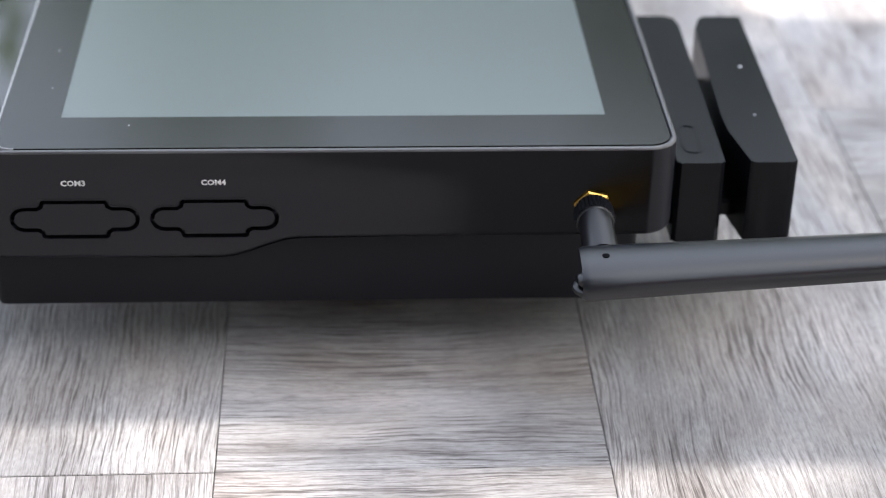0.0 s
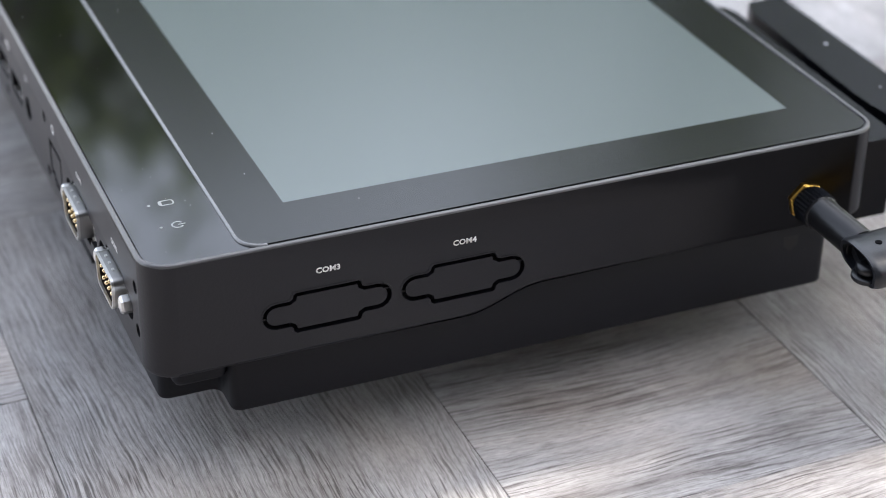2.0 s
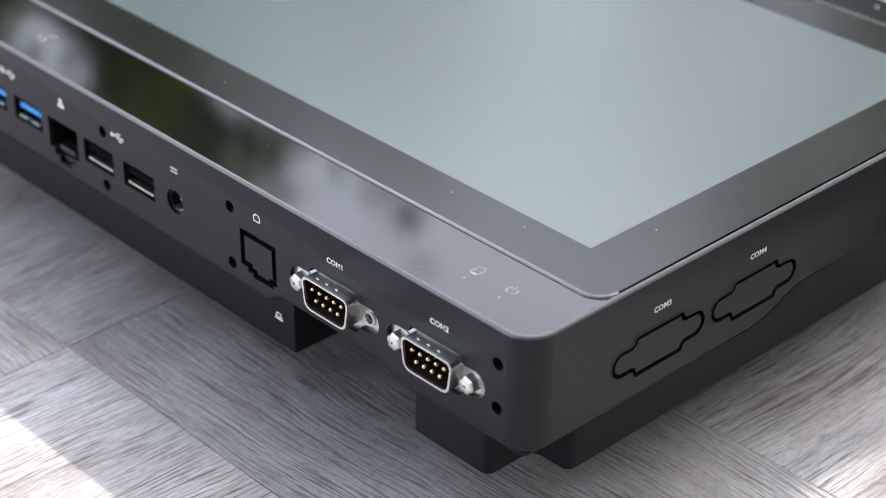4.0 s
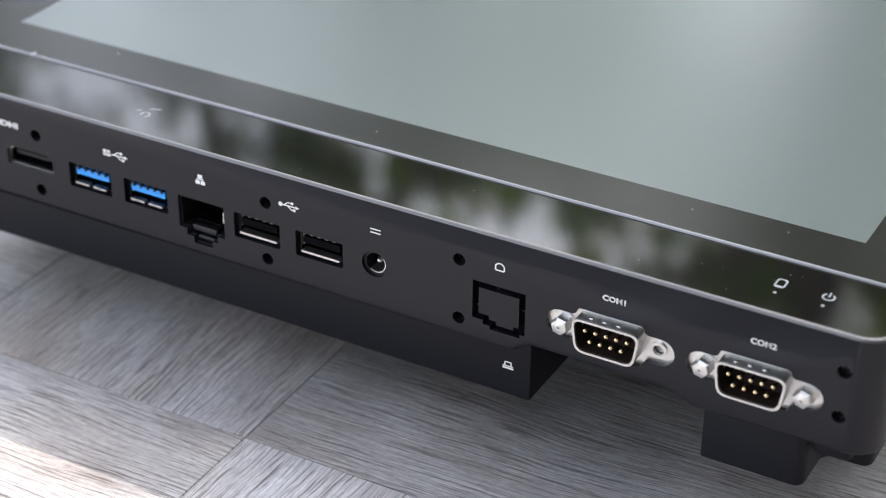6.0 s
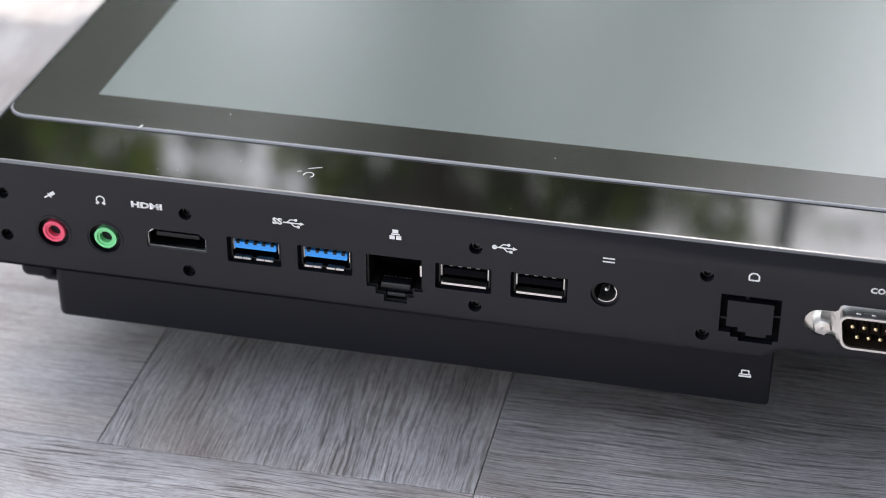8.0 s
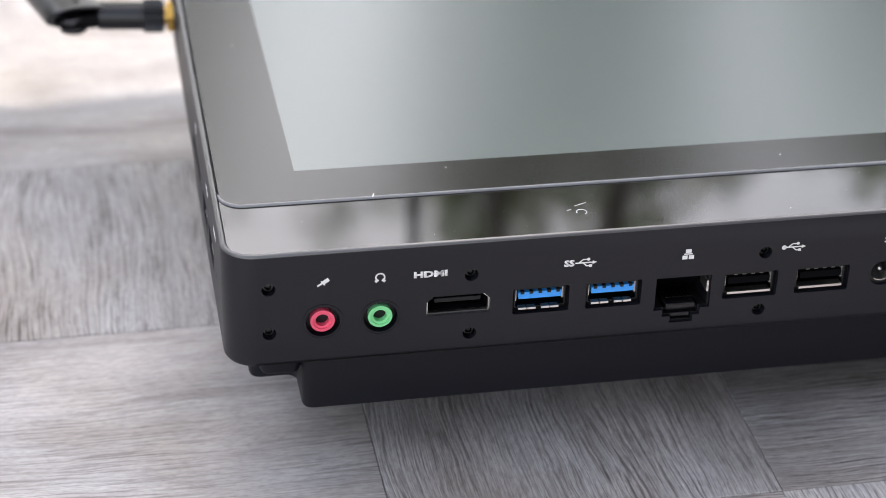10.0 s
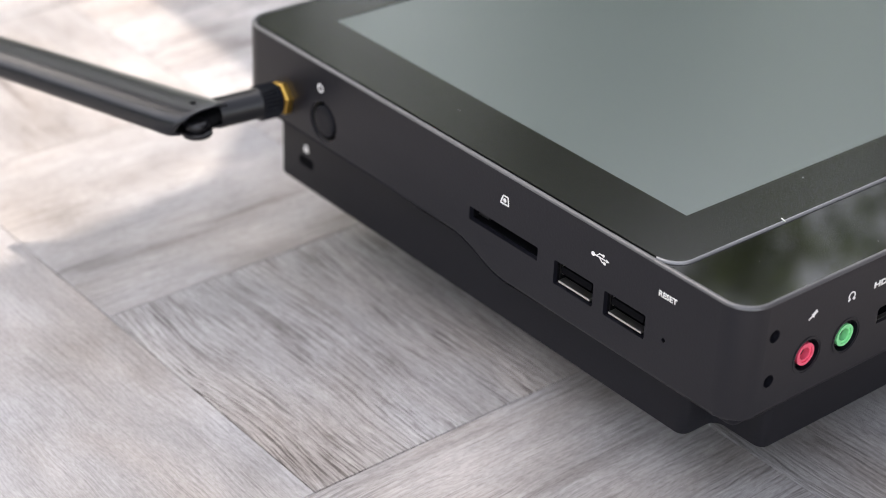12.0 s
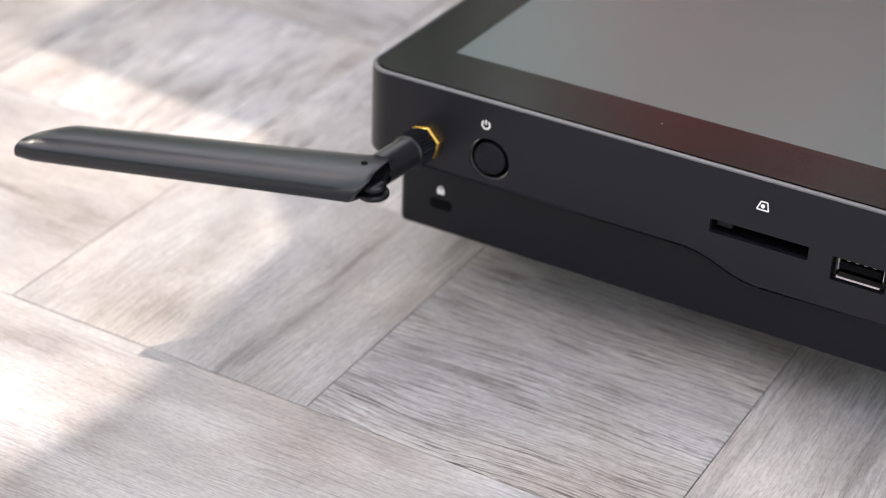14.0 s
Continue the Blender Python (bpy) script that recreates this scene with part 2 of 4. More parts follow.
def prism(bm, face, loop, d0, d1, shrink=1.0):
    """A solid with the outline loop, from depth d0 to d1; shrink narrows its outer end."""
    cu, cv = sum(p[0] for p in loop) / len(loop), sum(p[1] for p in loop) / len(loop)
    a = [bm.verts.new(face.at(u, v, d0)) for u, v in loop]
    b = [bm.verts.new(face.at(cu + (u - cu) * shrink, cv + (v - cv) * shrink, d1)) for u, v in loop]
    n = len(loop)
    bm.faces.new(a[::-1])
    bm.faces.new(b)
    for k in range(n):
        bm.faces.new((a[k], a[(k + 1) % n], b[(k + 1) % n], b[k]))
    return bm


def tube(bm, face, outer, inner, d0, d1):
    """A hollow sleeve between two outlines with equal counts."""
    n = len(outer)
    rows = [[bm.verts.new(face.at(u, v, d)) for u, v in loop] for loop, d in ((outer, d0), (outer, d1), (inner, d1), (inner, d0))]
    for j in range(4):
        p, q = rows[j], rows[(j + 1) % 4]
        for k in range(n):
            bm.faces.new((p[k], p[(k + 1) % n], q[(k + 1) % n], q[k]))
    return bm


def lathe(bm, origin, axis, profile, seg=28):
    """Turned form: profile of (radius, distance along the axis)."""
    o, w = Vector(origin), Vector(axis).normalized()
    u = w.orthogonal().normalized()
    v = w.cross(u)
    rows = []
    for r, d in profile:
        rows.append([bm.verts.new(o + w * d + (u * math.cos(2 * math.pi * k / seg) + v * math.sin(2 * math.pi * k / seg)) * r) for k in range(seg)])
    for p, q in zip(rows, rows[1:]):
        for k in range(seg):
            bm.faces.new((p[k], p[(k + 1) % seg], q[(k + 1) % seg], q[k]))
    bm.faces.new(rows[0][::-1])
    bm.faces.new(rows[-1])
    return bm


def box(bm, x0, x1, y0, y1, z0, z1, bevel=0.0, seg=2):
    made = bmesh.ops.create_cube(bm, size=1)["verts"]
    for v in made:
        v.co = Vector(((x0 + x1) / 2 + v.co.x * (x1 - x0), (y0 + y1) / 2 + v.co.y * (y1 - y0), (z0 + z1) / 2 + v.co.z * (z1 - z0)))
    if bevel:
        es = list({e for v in made for e in v.link_edges})
        bmesh.ops.bevel(bm, geom=es, offset=bevel, segments=seg, affect="EDGES", profile=0.5)
    return bm


def soften(bm, offset, seg=2, angle=30):
    es = [e for e in bm.edges if len(e.link_faces) == 2 and e.calc_face_angle(0) > radians(angle)]
    bmesh.ops.bevel(bm, geom=es, offset=offset, segments=seg, affect="EDGES", profile=0.5)
    return bm


def lettering(text, face, u, v, height, parent, name="port_label", wide=1.0, heavy=0.045):
    """Built-in font, flat on a face, centred on (u, v)."""
    data = bpy.data.curves.new(name, "FONT")
    data.body, data.size, data.align_x, data.align_y = text, height / 0.7, "CENTER", "CENTER"
    data.resolution_u, data.offset = 2, heavy * height
    tmp = new(name, data)
    me = bpy.data.meshes.new_from_object(tmp)
    bpy.data.objects.remove(tmp)
    bm = bmesh.new()
    bm.from_mesh(me)
    bpy.data.meshes.remove(me)
    flat = bm.faces[:]
    for w in bm.verts:
        w.co = face.at(u + w.co.x * wide, v + w.co.y, 0.06)
    made = bmesh.ops.extrude_face_region(bm, geom=flat, use_keep_orig=True)["geom"]
    for w in (g for g in made if isinstance(g, bmesh.types.BMVert)):
        w.co -= face.n * 0.05
    return part(name, bm, PRINT, parent)


def bar(bm, face, x0, y0, x1, y1, w, d=0.06):
    dx, dy = x1 - x0, y1 - y0
    n = math.hypot(dx, dy)
    px, py = -dy / n * w / 2, dx / n * w / 2
    prism(bm, face, [(x0 + px, y0 + py), (x0 - px, y0 - py), (x1 - px, y1 - py), (x1 + px, y1 + py)], 0.01, d)


def arc(bm, face, cx, cy, r, w, a0, a1, seg=16):
    pts = [(radians(a0 + (a1 - a0) * k / seg)) for k in range(seg + 1)]
    for a, b in zip(pts, pts[1:]):
        prism(bm, face, [(cx + (r - w / 2) * math.cos(a), cy + (r - w / 2) * math.sin(a)), (cx + (r + w / 2) * math.cos(a), cy + (r + w / 2) * math.sin(a)),
                         (cx + (r + w / 2) * math.cos(b), cy + (r + w / 2) * math.sin(b)), (cx + (r - w / 2) * math.cos(b), cy + (r - w / 2) * math.sin(b))], 0.01, 0.06)


# ---- floor: square-laid planks of grey wood, ground beyond ----
floor = tagged(new("floor"), "grey limed wood floor of short planks laid crosswise", "floor", kind="structure")
XS = [-65, 38, 140.5, 243, 350.5]
YS = [-21, 80.5, 183]


def grid_line(known, k):
    if k < 0:
        return known[0] + 102.5 * k
    if k >= len(known):
        return known[-1] + 102.5 * (k - len(known) + 1)
    return known[k]


ALONG_Y = {(1, 0), (0, 1), (-1, 1), (-1, 2), (2, -1), (3, 1), (4, 1), (1, 1)}
ALONG_X = {(0, 0), (-1, 0), (2, 0), (3, 0), (1, -1), (0, -1), (3, 2), (4, 2), (3, -1), (4, -1), (0, 2), (2, 2), (1, 2)}
JOINED = {(-1, 1): (1, 3), (1, 0): (1, 2), (-1, 0): (2, 1), (2, 0): (2, 1), (0, -1): (2, 1), (3, 2): (2, 1), (3, -1): (2, 1)}

# ---- the panel computer ----
W, D, T = 303.0, 206.0, 71.0
X0 = -1.6
R = 8.0
computer = tagged(new("panel_computer"), "black flat panel computer lying face up, grey screen switched off", "panel computer")
computer.matrix_world = pose(0, 0, 0, -0.271, 0.393, 0)
FRONT = Face((0, 0, 0), (1, 0, 0), (0, 0, 1))
RIGHT = Face((W, 0, 0), (0, 1, 0), (0, 0, 1))
LEFT = Face((X0, 0, 0), (0, -1, 0), (0, 0, 1))
REAR = Face((0, D, 0), (-1, 0, 0), (0, 0, 1))
TOP = Face((0, 0, T), (1, 0, 0), (0, 1, 0))


def easing(p, q, n=6):
    """Points of a soft step from p to q."""
    return [(p[0] + (q[0] - p[0]) * k / n, p[1] + (q[1] - p[1]) * (3 * (k / n) ** 2 - 2 * (k / n) ** 3)) for k in range(n + 1)]


LOW, HIGH = 38.5, 44.2
TOPZ = 70.3
front_outline = [(X0 + R, LOW), *easing((208, LOW), (214, 41.6)), *easing((249, 41.6), (259, LOW)), (W - R, LOW), (W - R, TOPZ), (X0 + R, TOPZ)]
right_outline = [(R, LOW), *easing((84, LOW), (105, HIGH)), (D - R, HIGH), (D - R, TOPZ), (R, TOPZ)]
left_outline = [(-u, v) for u, v in right_outline][::-1]


def dsub_cutout(cx, cy, grow=0.0):
    """Outline of a serial port's opening: a middle block with two round ears."""
    g = grow
    half, ear, mid, tall = 17.1 + g, 3.7 + g, 8.7 + g, 5.8 + g
    out = []
    for side in (1, -1):
        s = side
        out += [(cx + s * (mid - 0.5), cy - s * tall), (cx + s * (mid + 0.2), cy - s * (tall - 0.5)), (cx + s * (mid + 0.5), cy - s * (ear + 0.5)), (cx + s * (mid + 1.3), cy - s * ear)]
        for k in range(9):
            a = radians(-90 + 180 * k / 8)
            out.append((cx + s * (half - ear) + s * ear * math.cos(a), cy + s * ear * math.sin(a)))
        out += [(cx + s * (mid + 1.3), cy + s * ear), (cx + s * (mid + 0.5), cy + s * (ear + 0.5)), (cx + s * (mid + 0.2), cy + s * (tall - 0.5)), (cx + s * (mid - 0.5), cy + s * tall)]
    return out


def phone_cutout(grow=0.0):
    g = grow
    x0, x1, z0, z1 = 197.4 - g, 212.2 + g, 45.6 - g, 56.6 + g
    return [(x0, z0), (200.4 - g, z0), (200.4 - g, 44.4 - g), (202.4 - g, 44.4 - g), (202.4 - g, 43.4 - g), (210.8 + g, 43.4 - g), (210.8 + g, 44.4 - g), (x1, 44.4 - g), (x1, z1), (x0, z1)]


HDMI_HOLE = [(48.6, 50.0), (64.4, 50.0), (64.6, 50.4), (64.6, 54.0), (62.9, 55.6), (50.1, 55.6), (48.4, 54.0), (48.4, 50.4)]
LAN_HOLE = [(112.0, 42.2), (118.0, 42.2), (118.0, 44.2), (119.8, 44.2), (119.8, 46.2), (122.2, 46.2), (122.2, 55.8), (107.4, 55.8), (107.4, 46.2), (109.8, 46.2), (109.8, 44.2), (112.0, 44.2)]
SCREW_HOLES = [(9.2, 61.2), (9.2, 48.5), (59.5, 61.2), (59.5, 44.1), (135.8, 61.2), (135.8, 44.1), (193.5, 61.2), (193.5, 44.1), (293.2, 61.2), (293.2, 48.8)]
USB_FRONT = [(77.6, 52.3, True), (96.5, 52.3, True), (132.7, 51.9, False), (152.1, 51.9, False)]
USB_LEFT = [(-57.3, 51.4), (-38.7, 51.4)]
COMS = [(235.0, 51.6), (272.1, 51.6)]
BLANKS = [(45.9, 50.8), (82.7, 50.8)]
JACKS = [(22.4, 50.9), (36.8, 50.9)]

front_holes = [ring(x, z, 1.75, 16) for x, z in SCREW_HOLES] + [ring(x, z, 4.3) for x, z in JACKS] + [HDMI_HOLE, LAN_HOLE, ring(168.8, 52.3, 3.7), phone_cutout()]
front_holes += [rrect(x, z, 14.5, 7.5, 0.5, 2) for x, z, _ in USB_FRONT] + [dsub_cutout(x, z) for x, z in COMS]
right_holes = [dsub_cutout(y, z) for y, z in BLANKS]
left_holes = [rrect(u, z, 14.6, 7.0, 0.5, 2) for u, z in USB_LEFT] + [rrect(-84.7, 53.3, 27.4, 4.0, 0.3, 2), ring(-164.4, 53.2, 6.3, 32), ring(-24.9, 51.2, 0.65, 10)]

bm = bmesh.new()
plate(bm, FRONT, front_outline, front_holes)
plate(bm, RIGHT, right_outline, right_holes)
plate(bm, LEFT, left_outline, left_holes)
plate(bm, REAR, [(-W + R, HIGH), (-X0 - R, HIGH), (-X0 - R, TOPZ), (-W + R, TOPZ)])
for cx, cy, a0, low in ((X0 + R, R, 180, LOW), (W - R, R, 270, LOW), (W - R, D - R, 0, HIGH), (X0 + R, D - R, 90, HIGH)):
    for k in range(10):
        a, b = radians(a0 + 9 * k), radians(a0 + 9 * (k + 1))
        lo = [Vector((cx + q * math.cos(c), cy + q * math.sin(c), 0)) for q in (R, R - 2.2) for c in (a, b)]
        v = [bm.verts.new(p + Vector((0, 0, z))) for z in (low, TOPZ) for p in lo]
        bm.faces.new((v[0], v[1], v[5], v[4]))
        bm.faces.new((v[2], v[6], v[7], v[3]))
        bm.faces.new((v[0], v[2], v[3], v[1]))
        bm.faces.new((v[4], v[5], v[7], v[6]))
bmesh.ops.remove_doubles(bm, verts=bm.verts[:], dist=0.01)
bmesh.ops.recalc_face_normals(bm, faces=bm.faces[:])
bm.normal_update()
low_edges = [e for e in bm.edges if len(e.link_faces) == 2 and all(v.co.z < 44.6 for v in e.verts)
             and {round(f.normal.z) for f in e.link_faces} == {0, -1}
             and all(min(v.co.x - X0, W - v.co.x, v.co.y, D - v.co.y) < 1.2 or min((v.co.xy - Vector(c)).length for c in ((X0 + R, R), (W - R, R), (W - R, D - R), (X0 + R, D - R))) > 6.5 for v in e.verts)
             and not all(min(v.co.x - X0, W - v.co.x, v.co.y, D - v.co.y) > 2.0 and R < v.co.x < W - R for v in e.verts)]
bm.normal_update()
bmesh.ops.bevel(bm, geom=low_edges, offset=1.7, segments=4, affect="EDGES", profile=0.5)
housing = part("housing", bm, HOUSING, computer, "black finely textured plastic housing with rounded corners", smooth=25)

bm = bmesh.new()
plate(bm, Face((0, 0, 45.4), (1, 0, 0), (0, 1, 0)), rrect((X0 + W) / 2, D / 2, W - X0 - 5, D - 5, 5), d0=0, d1=-1)
part("bottom_plate", bm, COVER, computer)


def lip(bm, x0, x1, y0, y1, r, profile, seg=8):
    """A closed moulding round a rounded rectangle: profile of (inset, height)."""
    rows = []
    for inset, z in profile:
        loop = rrect((x0 + x1) / 2, (y0 + y1) / 2, x1 - x0 - 2 * inset, y1 - y0 - 2 * inset, r - inset, seg)
        rows.append([bm.verts.new((x, y, z)) for x, y in loop])
    n = len(rows[0])
    for p, q in zip(rows, rows[1:] + rows[:1]):
        for k in range(n):
            bm.faces.new((p[k], p[(k + 1) % n], q[(k + 1) % n], q[k]))
    return bm


part("rim", lip(bmesh.new(), X0, W, 0, D, R, [(0, 70.25), (0.12, 70.65), (0.4, 70.95), (0.75, 71.02), (1.2, 70.95), (1.4, 70.2), (2.2, 70.0)]), RIM, computer, "worn edge of the housing, with sky shine put into its pale colour", smooth=50)
part("indicator_strip", plate(bmesh.new(), Face((0, 0, 70.5), (1, 0, 0), (0, 1, 0)), rrect((X0 + W) / 2, 18.0, W - X0 - 3.2, 32.6, 6.2), d1=-1), GLOSS, computer, "mirror-glossy black strip with indicator symbols")
BX0, BX1, BY0, BY1 = X0 + 1.35, W - 1.35, 24.9, D - 1.35
bm = lip(bmesh.new(), BX0, BX1, BY0, BY1, 6.5, [(0, 70.0), (0, 70.8), (0.3, 71.1), (0.6, 71.12), (0.72, 70.4)])
bmesh.ops.delete(bm, geom=[f for f in bm.faces if f.calc_center_median().y > BY0 + 6.8], context="FACES")
part("glass_edge", bm, LIT_GLASS_EDGE, computer, "front edge of the cover glass, its highlight put into a pale colour", smooth=50)
SX0, SX1, SY0, SY1 = 20.6, 283.1, 41.5, 188.3
bm = plate(bmesh.new(), TOP, rrect((BX0 + BX1) / 2, (BY0 + BY1) / 2, BX1 - BX0 - 1.1, BY1 - BY0 - 1.1, 5.9, 8), [rrect((SX0 + SX1) / 2, (SY0 + SY1) / 2, SX1 - SX0, SY1 - SY0)], d1=-0.8)
part("bezel", bm, GLASS, computer, "black glass border round the screen")
bm = plate(bmesh.new(), TOP, rrect((SX0 + SX1) / 2, (SY0 + SY1) / 2, SX1 - SX0 + 2, SY1 - SY0 + 2), d0=-0.15, d1=-0.9)
part("screen", bm, LCD, computer, "dull grey-green screen, switched off")

# rear cover below, with cut-away corners and a cable recess
FLAT = Face((0, 0, 0), (1, 0, 0), (0, 1, 0))
plan = [(18, 6), (211.4, 6), (211.4, 60), (258.4, 60), (258.4, 6), (285, 6), (285, 21.8), (297, 21.8), (297, 197.5), (6, 197.5), (6, 21.8), (18, 21.8)]
bm = prism(bmesh.new(), FLAT, plan, 20.6, 44.3)
upright = [e for e in bm.edges if abs(e.verts[0].co.z - e.verts[1].co.z) > 10 and not 200 < e.verts[0].co.x < 270]
bmesh.ops.bevel(bm, geom=upright, offset=2.8, segments=4, affect="EDGES", profile=0.5)
soften(bm, 0.8)
back_cover = part("back_cover", bm, COVER, computer, "blue-black ribless rear cover", smooth=40)
for x0, x1 in ((7.4, 17.9), (285.1, 295.6)):
    part("corner_step", box(bmesh.new(), x0, x1, 7.4, 21.7, 30.4, 44.3, 2.4, 4), COVER, computer, smooth=40)
part("rear_mount", box(bmesh.new(), 45, 258, 82, 168, 2.2, 20.7, 2.0), COVER, computer)
for x0, y0 in ((80, 80), (210, 80), (80, 140), (210, 140)):
    part("rubber_foot", lathe(bmesh.new(), (x0 + 6, y0 + 6, 0.0), (0, 0, 1), [(5, -1.0), (6, 0.0), (6, 2.4)], 20), BLACK, computer)


# ports and openings
def sunk(face, loop, name, depth=9.0, mat=PIT, grow=1.2):
    """Dark cup behind an opening."""
    cu, cv = sum(p[0] for p in loop) / len(loop), sum(p[1] for p in loop) / len(loop)
    wide = [(cu + (u - cu) * (1 + grow / 10), cv + (v - cv) * (1 + grow / 10)) for u, v in loop]
    bm = bmesh.new()
    tube(bm, face, [(cu + (u - cu) * (1 + grow / 8), cv + (v - cv) * (1 + grow / 8)) for u, v in loop], wide, -2.3, -depth)
    prism(bm, face, wide, -depth, -depth - 0.5)
    return part(name, bm, mat, computer)


def screw(face, u, v):
    bm = bmesh.new()
    lathe(bm, face.at(u, v, -4.5), face.n, [(2.1, 0), (2.1, 2.3), (1.4, 2.9), (0.9, 2.9), (0.8, 2.2)], 16)
    return part("recessed_screw", bm, STEEL, computer, smooth=40)


for x, z in SCREW_HOLES:
    screw(FRONT, x, z)

for (x, z), mat, word in zip(JACKS, (PINK, GREEN), ("pink", "mint green")):
    jack = part("audio_jack", lathe(bmesh.new(), FRONT.at(x, z, -6), FRONT.n, [(4.6, 0), (4.6, 3.6), (4.0, 3.7), (3.9, 3.6)], 32), BLACK, computer, word + " ringed audio socket", smooth=40)
    bm = bmesh.new()
    tube(bm, FRONT, ring(x, z, 3.05, 32), ring(x, z, 2.35, 32), -5, -0.3)
    tube(bm, FRONT, ring(x, z, 2.37, 32), ring(x, z, 1.7, 32), -5, -0.7)
    part("socket_ring", bm, mat, jack, smooth=40)
    part("socket_bore", prism(bmesh.new(), FRONT, ring(x, z, 1.72, 24), -5, -3.3), mat, jack)
    bm = bmesh.new()
    tube(bm, FRONT, ring(x, z, 5.1, 36), ring(x, z, 4.75, 36), -0.1, 0.16)
    part("raised_ring", bm, HOUSING, jack, smooth=40)

def about(loop, cu, cv, ku, kv):
    return [(cu + (u - cu) * ku, cv + (v - cv) * kv) for u, v in loop]


hd = part("hdmi_port", tube(bmesh.new(), FRONT, about(HDMI_HOLE, 56.5, 52.8, 0.995, 0.99), about(HDMI_HOLE, 56.5, 52.8, 0.95, 0.87), -2.0, -0.9), ZINC, computer, "silver-rimmed video socket")
part("socket_wall", tube(bmesh.new(), FRONT, HDMI_HOLE, about(HDMI_HOLE, 56.5, 52.8, 0.955, 0.88), -8, -1.95), PIT, hd)
part("socket_back", prism(bmesh.new(), FRONT, HDMI_HOLE, -8.5, -7.0), PIT, hd)
part("tongue", box(bmesh.new(), 50.6, 62.4, 1.6, 8, 52.8, 54.0, 0.2), BLACK, hd)


def usb(face, u, v, blue, w=13.2, h=5.7):
    name = "usb_port"
    outer = rrect(u, v, w, h, 0.5, 2)
    port = part(name, tube(bmesh.new(), face, outer, rrect(u, v, w - 0.7, h - 0.7, 0.3, 2), -10, -1.5), NICKEL, computer, "blue-tongued USB socket" if blue else "black-tongued USB socket")
    part("socket_back", prism(bmesh.new(), face, rrect(u, v, 14.6, 7.4), -10.5, -9), PIT, port)
    part("surround", tube(bmesh.new(), face, rrect(u, v, 14.9, 7.9, 0.5, 2), rrect(u, v, w + 0.1, h + 0.1, 0.5, 2), -5, -1.4), PIT, port)
    part("tongue", prism(bmesh.new(), face, rrect(u, v + 0.9, 11.2, 1.9, 0.2, 2), -9, -1.2), BLUE if blue else PIT, port)
    for k in range(5 if blue else 4):
        x = u + (k - (2 if blue else 1.5)) * 2.3
        part("contact", prism(bmesh.new(), face, rrect(x, v + 1.75, 0.9, 0.75) if blue else rrect(x, v + 2.3, 0.9, 0.38), -8, -1.05 if blue else -1.8), BLACK if blue else SHELL, port)
    lip_bm = bmesh.new()
    if blue:
        for k in range(4):
            prism(lip_bm, face, rrect(u - 4.55 + (0, 2.35, 5.95, 8.3)[k], v - h / 2 + 0.3, 2.1, 0.55), -2, -0.5)
    else:
        prism(lip_bm, face, rrect(u, v - h / 2 + 0.45, w - 1.6, 0.6), -3, -0.5)
    for side in (-1, 1):
        prism(lip_bm, face, rrect(u + side * (w / 2 - 0.5), v + 0.5, 0.42, 3.3), -7, -2.2)
    part("shell_lip", lip_bm, ZINC, port, "bright folded edge of the shell")
    return port


for x, z, blue in USB_FRONT:
    usb(FRONT, x, z, blue)
for u, z in USB_LEFT:
    usb(LEFT, u, z, False)

lan = part("network_port", tube(bmesh.new(), FRONT, LAN_HOLE, [(114.8 + (u - 114.8) * 0.93, 50.0 + (v - 50.0) * 0.94) for u, v in LAN_HOLE], -13, -1.0), BLACK, computer, "black network socket with latch notch")
part("socket_back", prism(bmesh.new(), FRONT, LAN_HOLE, -13.5, -12), PIT, lan)
part("latch_step", box(bmesh.new(), 110.9, 118.9, 0.9, 7, 45.6, 47.3, 0.45, 3), COLLAR, lan)
part("latch_catch", box(bmesh.new(), 112.4, 117.6, 1.1, 8, 43.2, 44.4, 0.35, 3), COLLAR, lan)
part("shield_tab", box(bmesh.new(), 121.3, 121.8, 0.8, 6, 50.4, 53.6), ZINC, lan)
bm = bmesh.new()
for k in range(8):
    box(bm, 111.4 + 0.95 * k, 111.9 + 0.95 * k, 3, 9, 47.9, 48.2)
part("contact_row", bm, NICKEL, lan)

dc = part("power_jack", tube(bmesh.new(), FRONT, ring(168.8, 52.3, 3.68), ring(168.8, 52.3, 2.9), -10, -0.9), BLACK, computer, "round black power inlet with steel centre pin", smooth=40)
bm = bmesh.new()
for k in range(14):
    a, b = radians(-130 + 12 * k), radians(-118 + 12 * k)
    prism(bm, FRONT, [(168.8 + q * math.cos(c), 52.3 + q * math.sin(c)) for q, c in ((2.62, a), (2.88, a), (2.88, b), (2.62, b))], -8, -1.0)
part("jack_spring", bm, ZINC, dc, "bright curved contact spring")
part("socket_back", prism(bmesh.new(), FRONT, ring(168.8, 52.3, 3.6), -10.5, -9.5), PIT, dc)
part("centre_pin", lathe(bmesh.new(), FRONT.at(168.8, 52.3, -10), FRONT.n, [(0.85, 0), (0.85, 7.0), (0.5, 7.8), (0.2, 8.0)], 16), ZINC, dc, smooth=50)


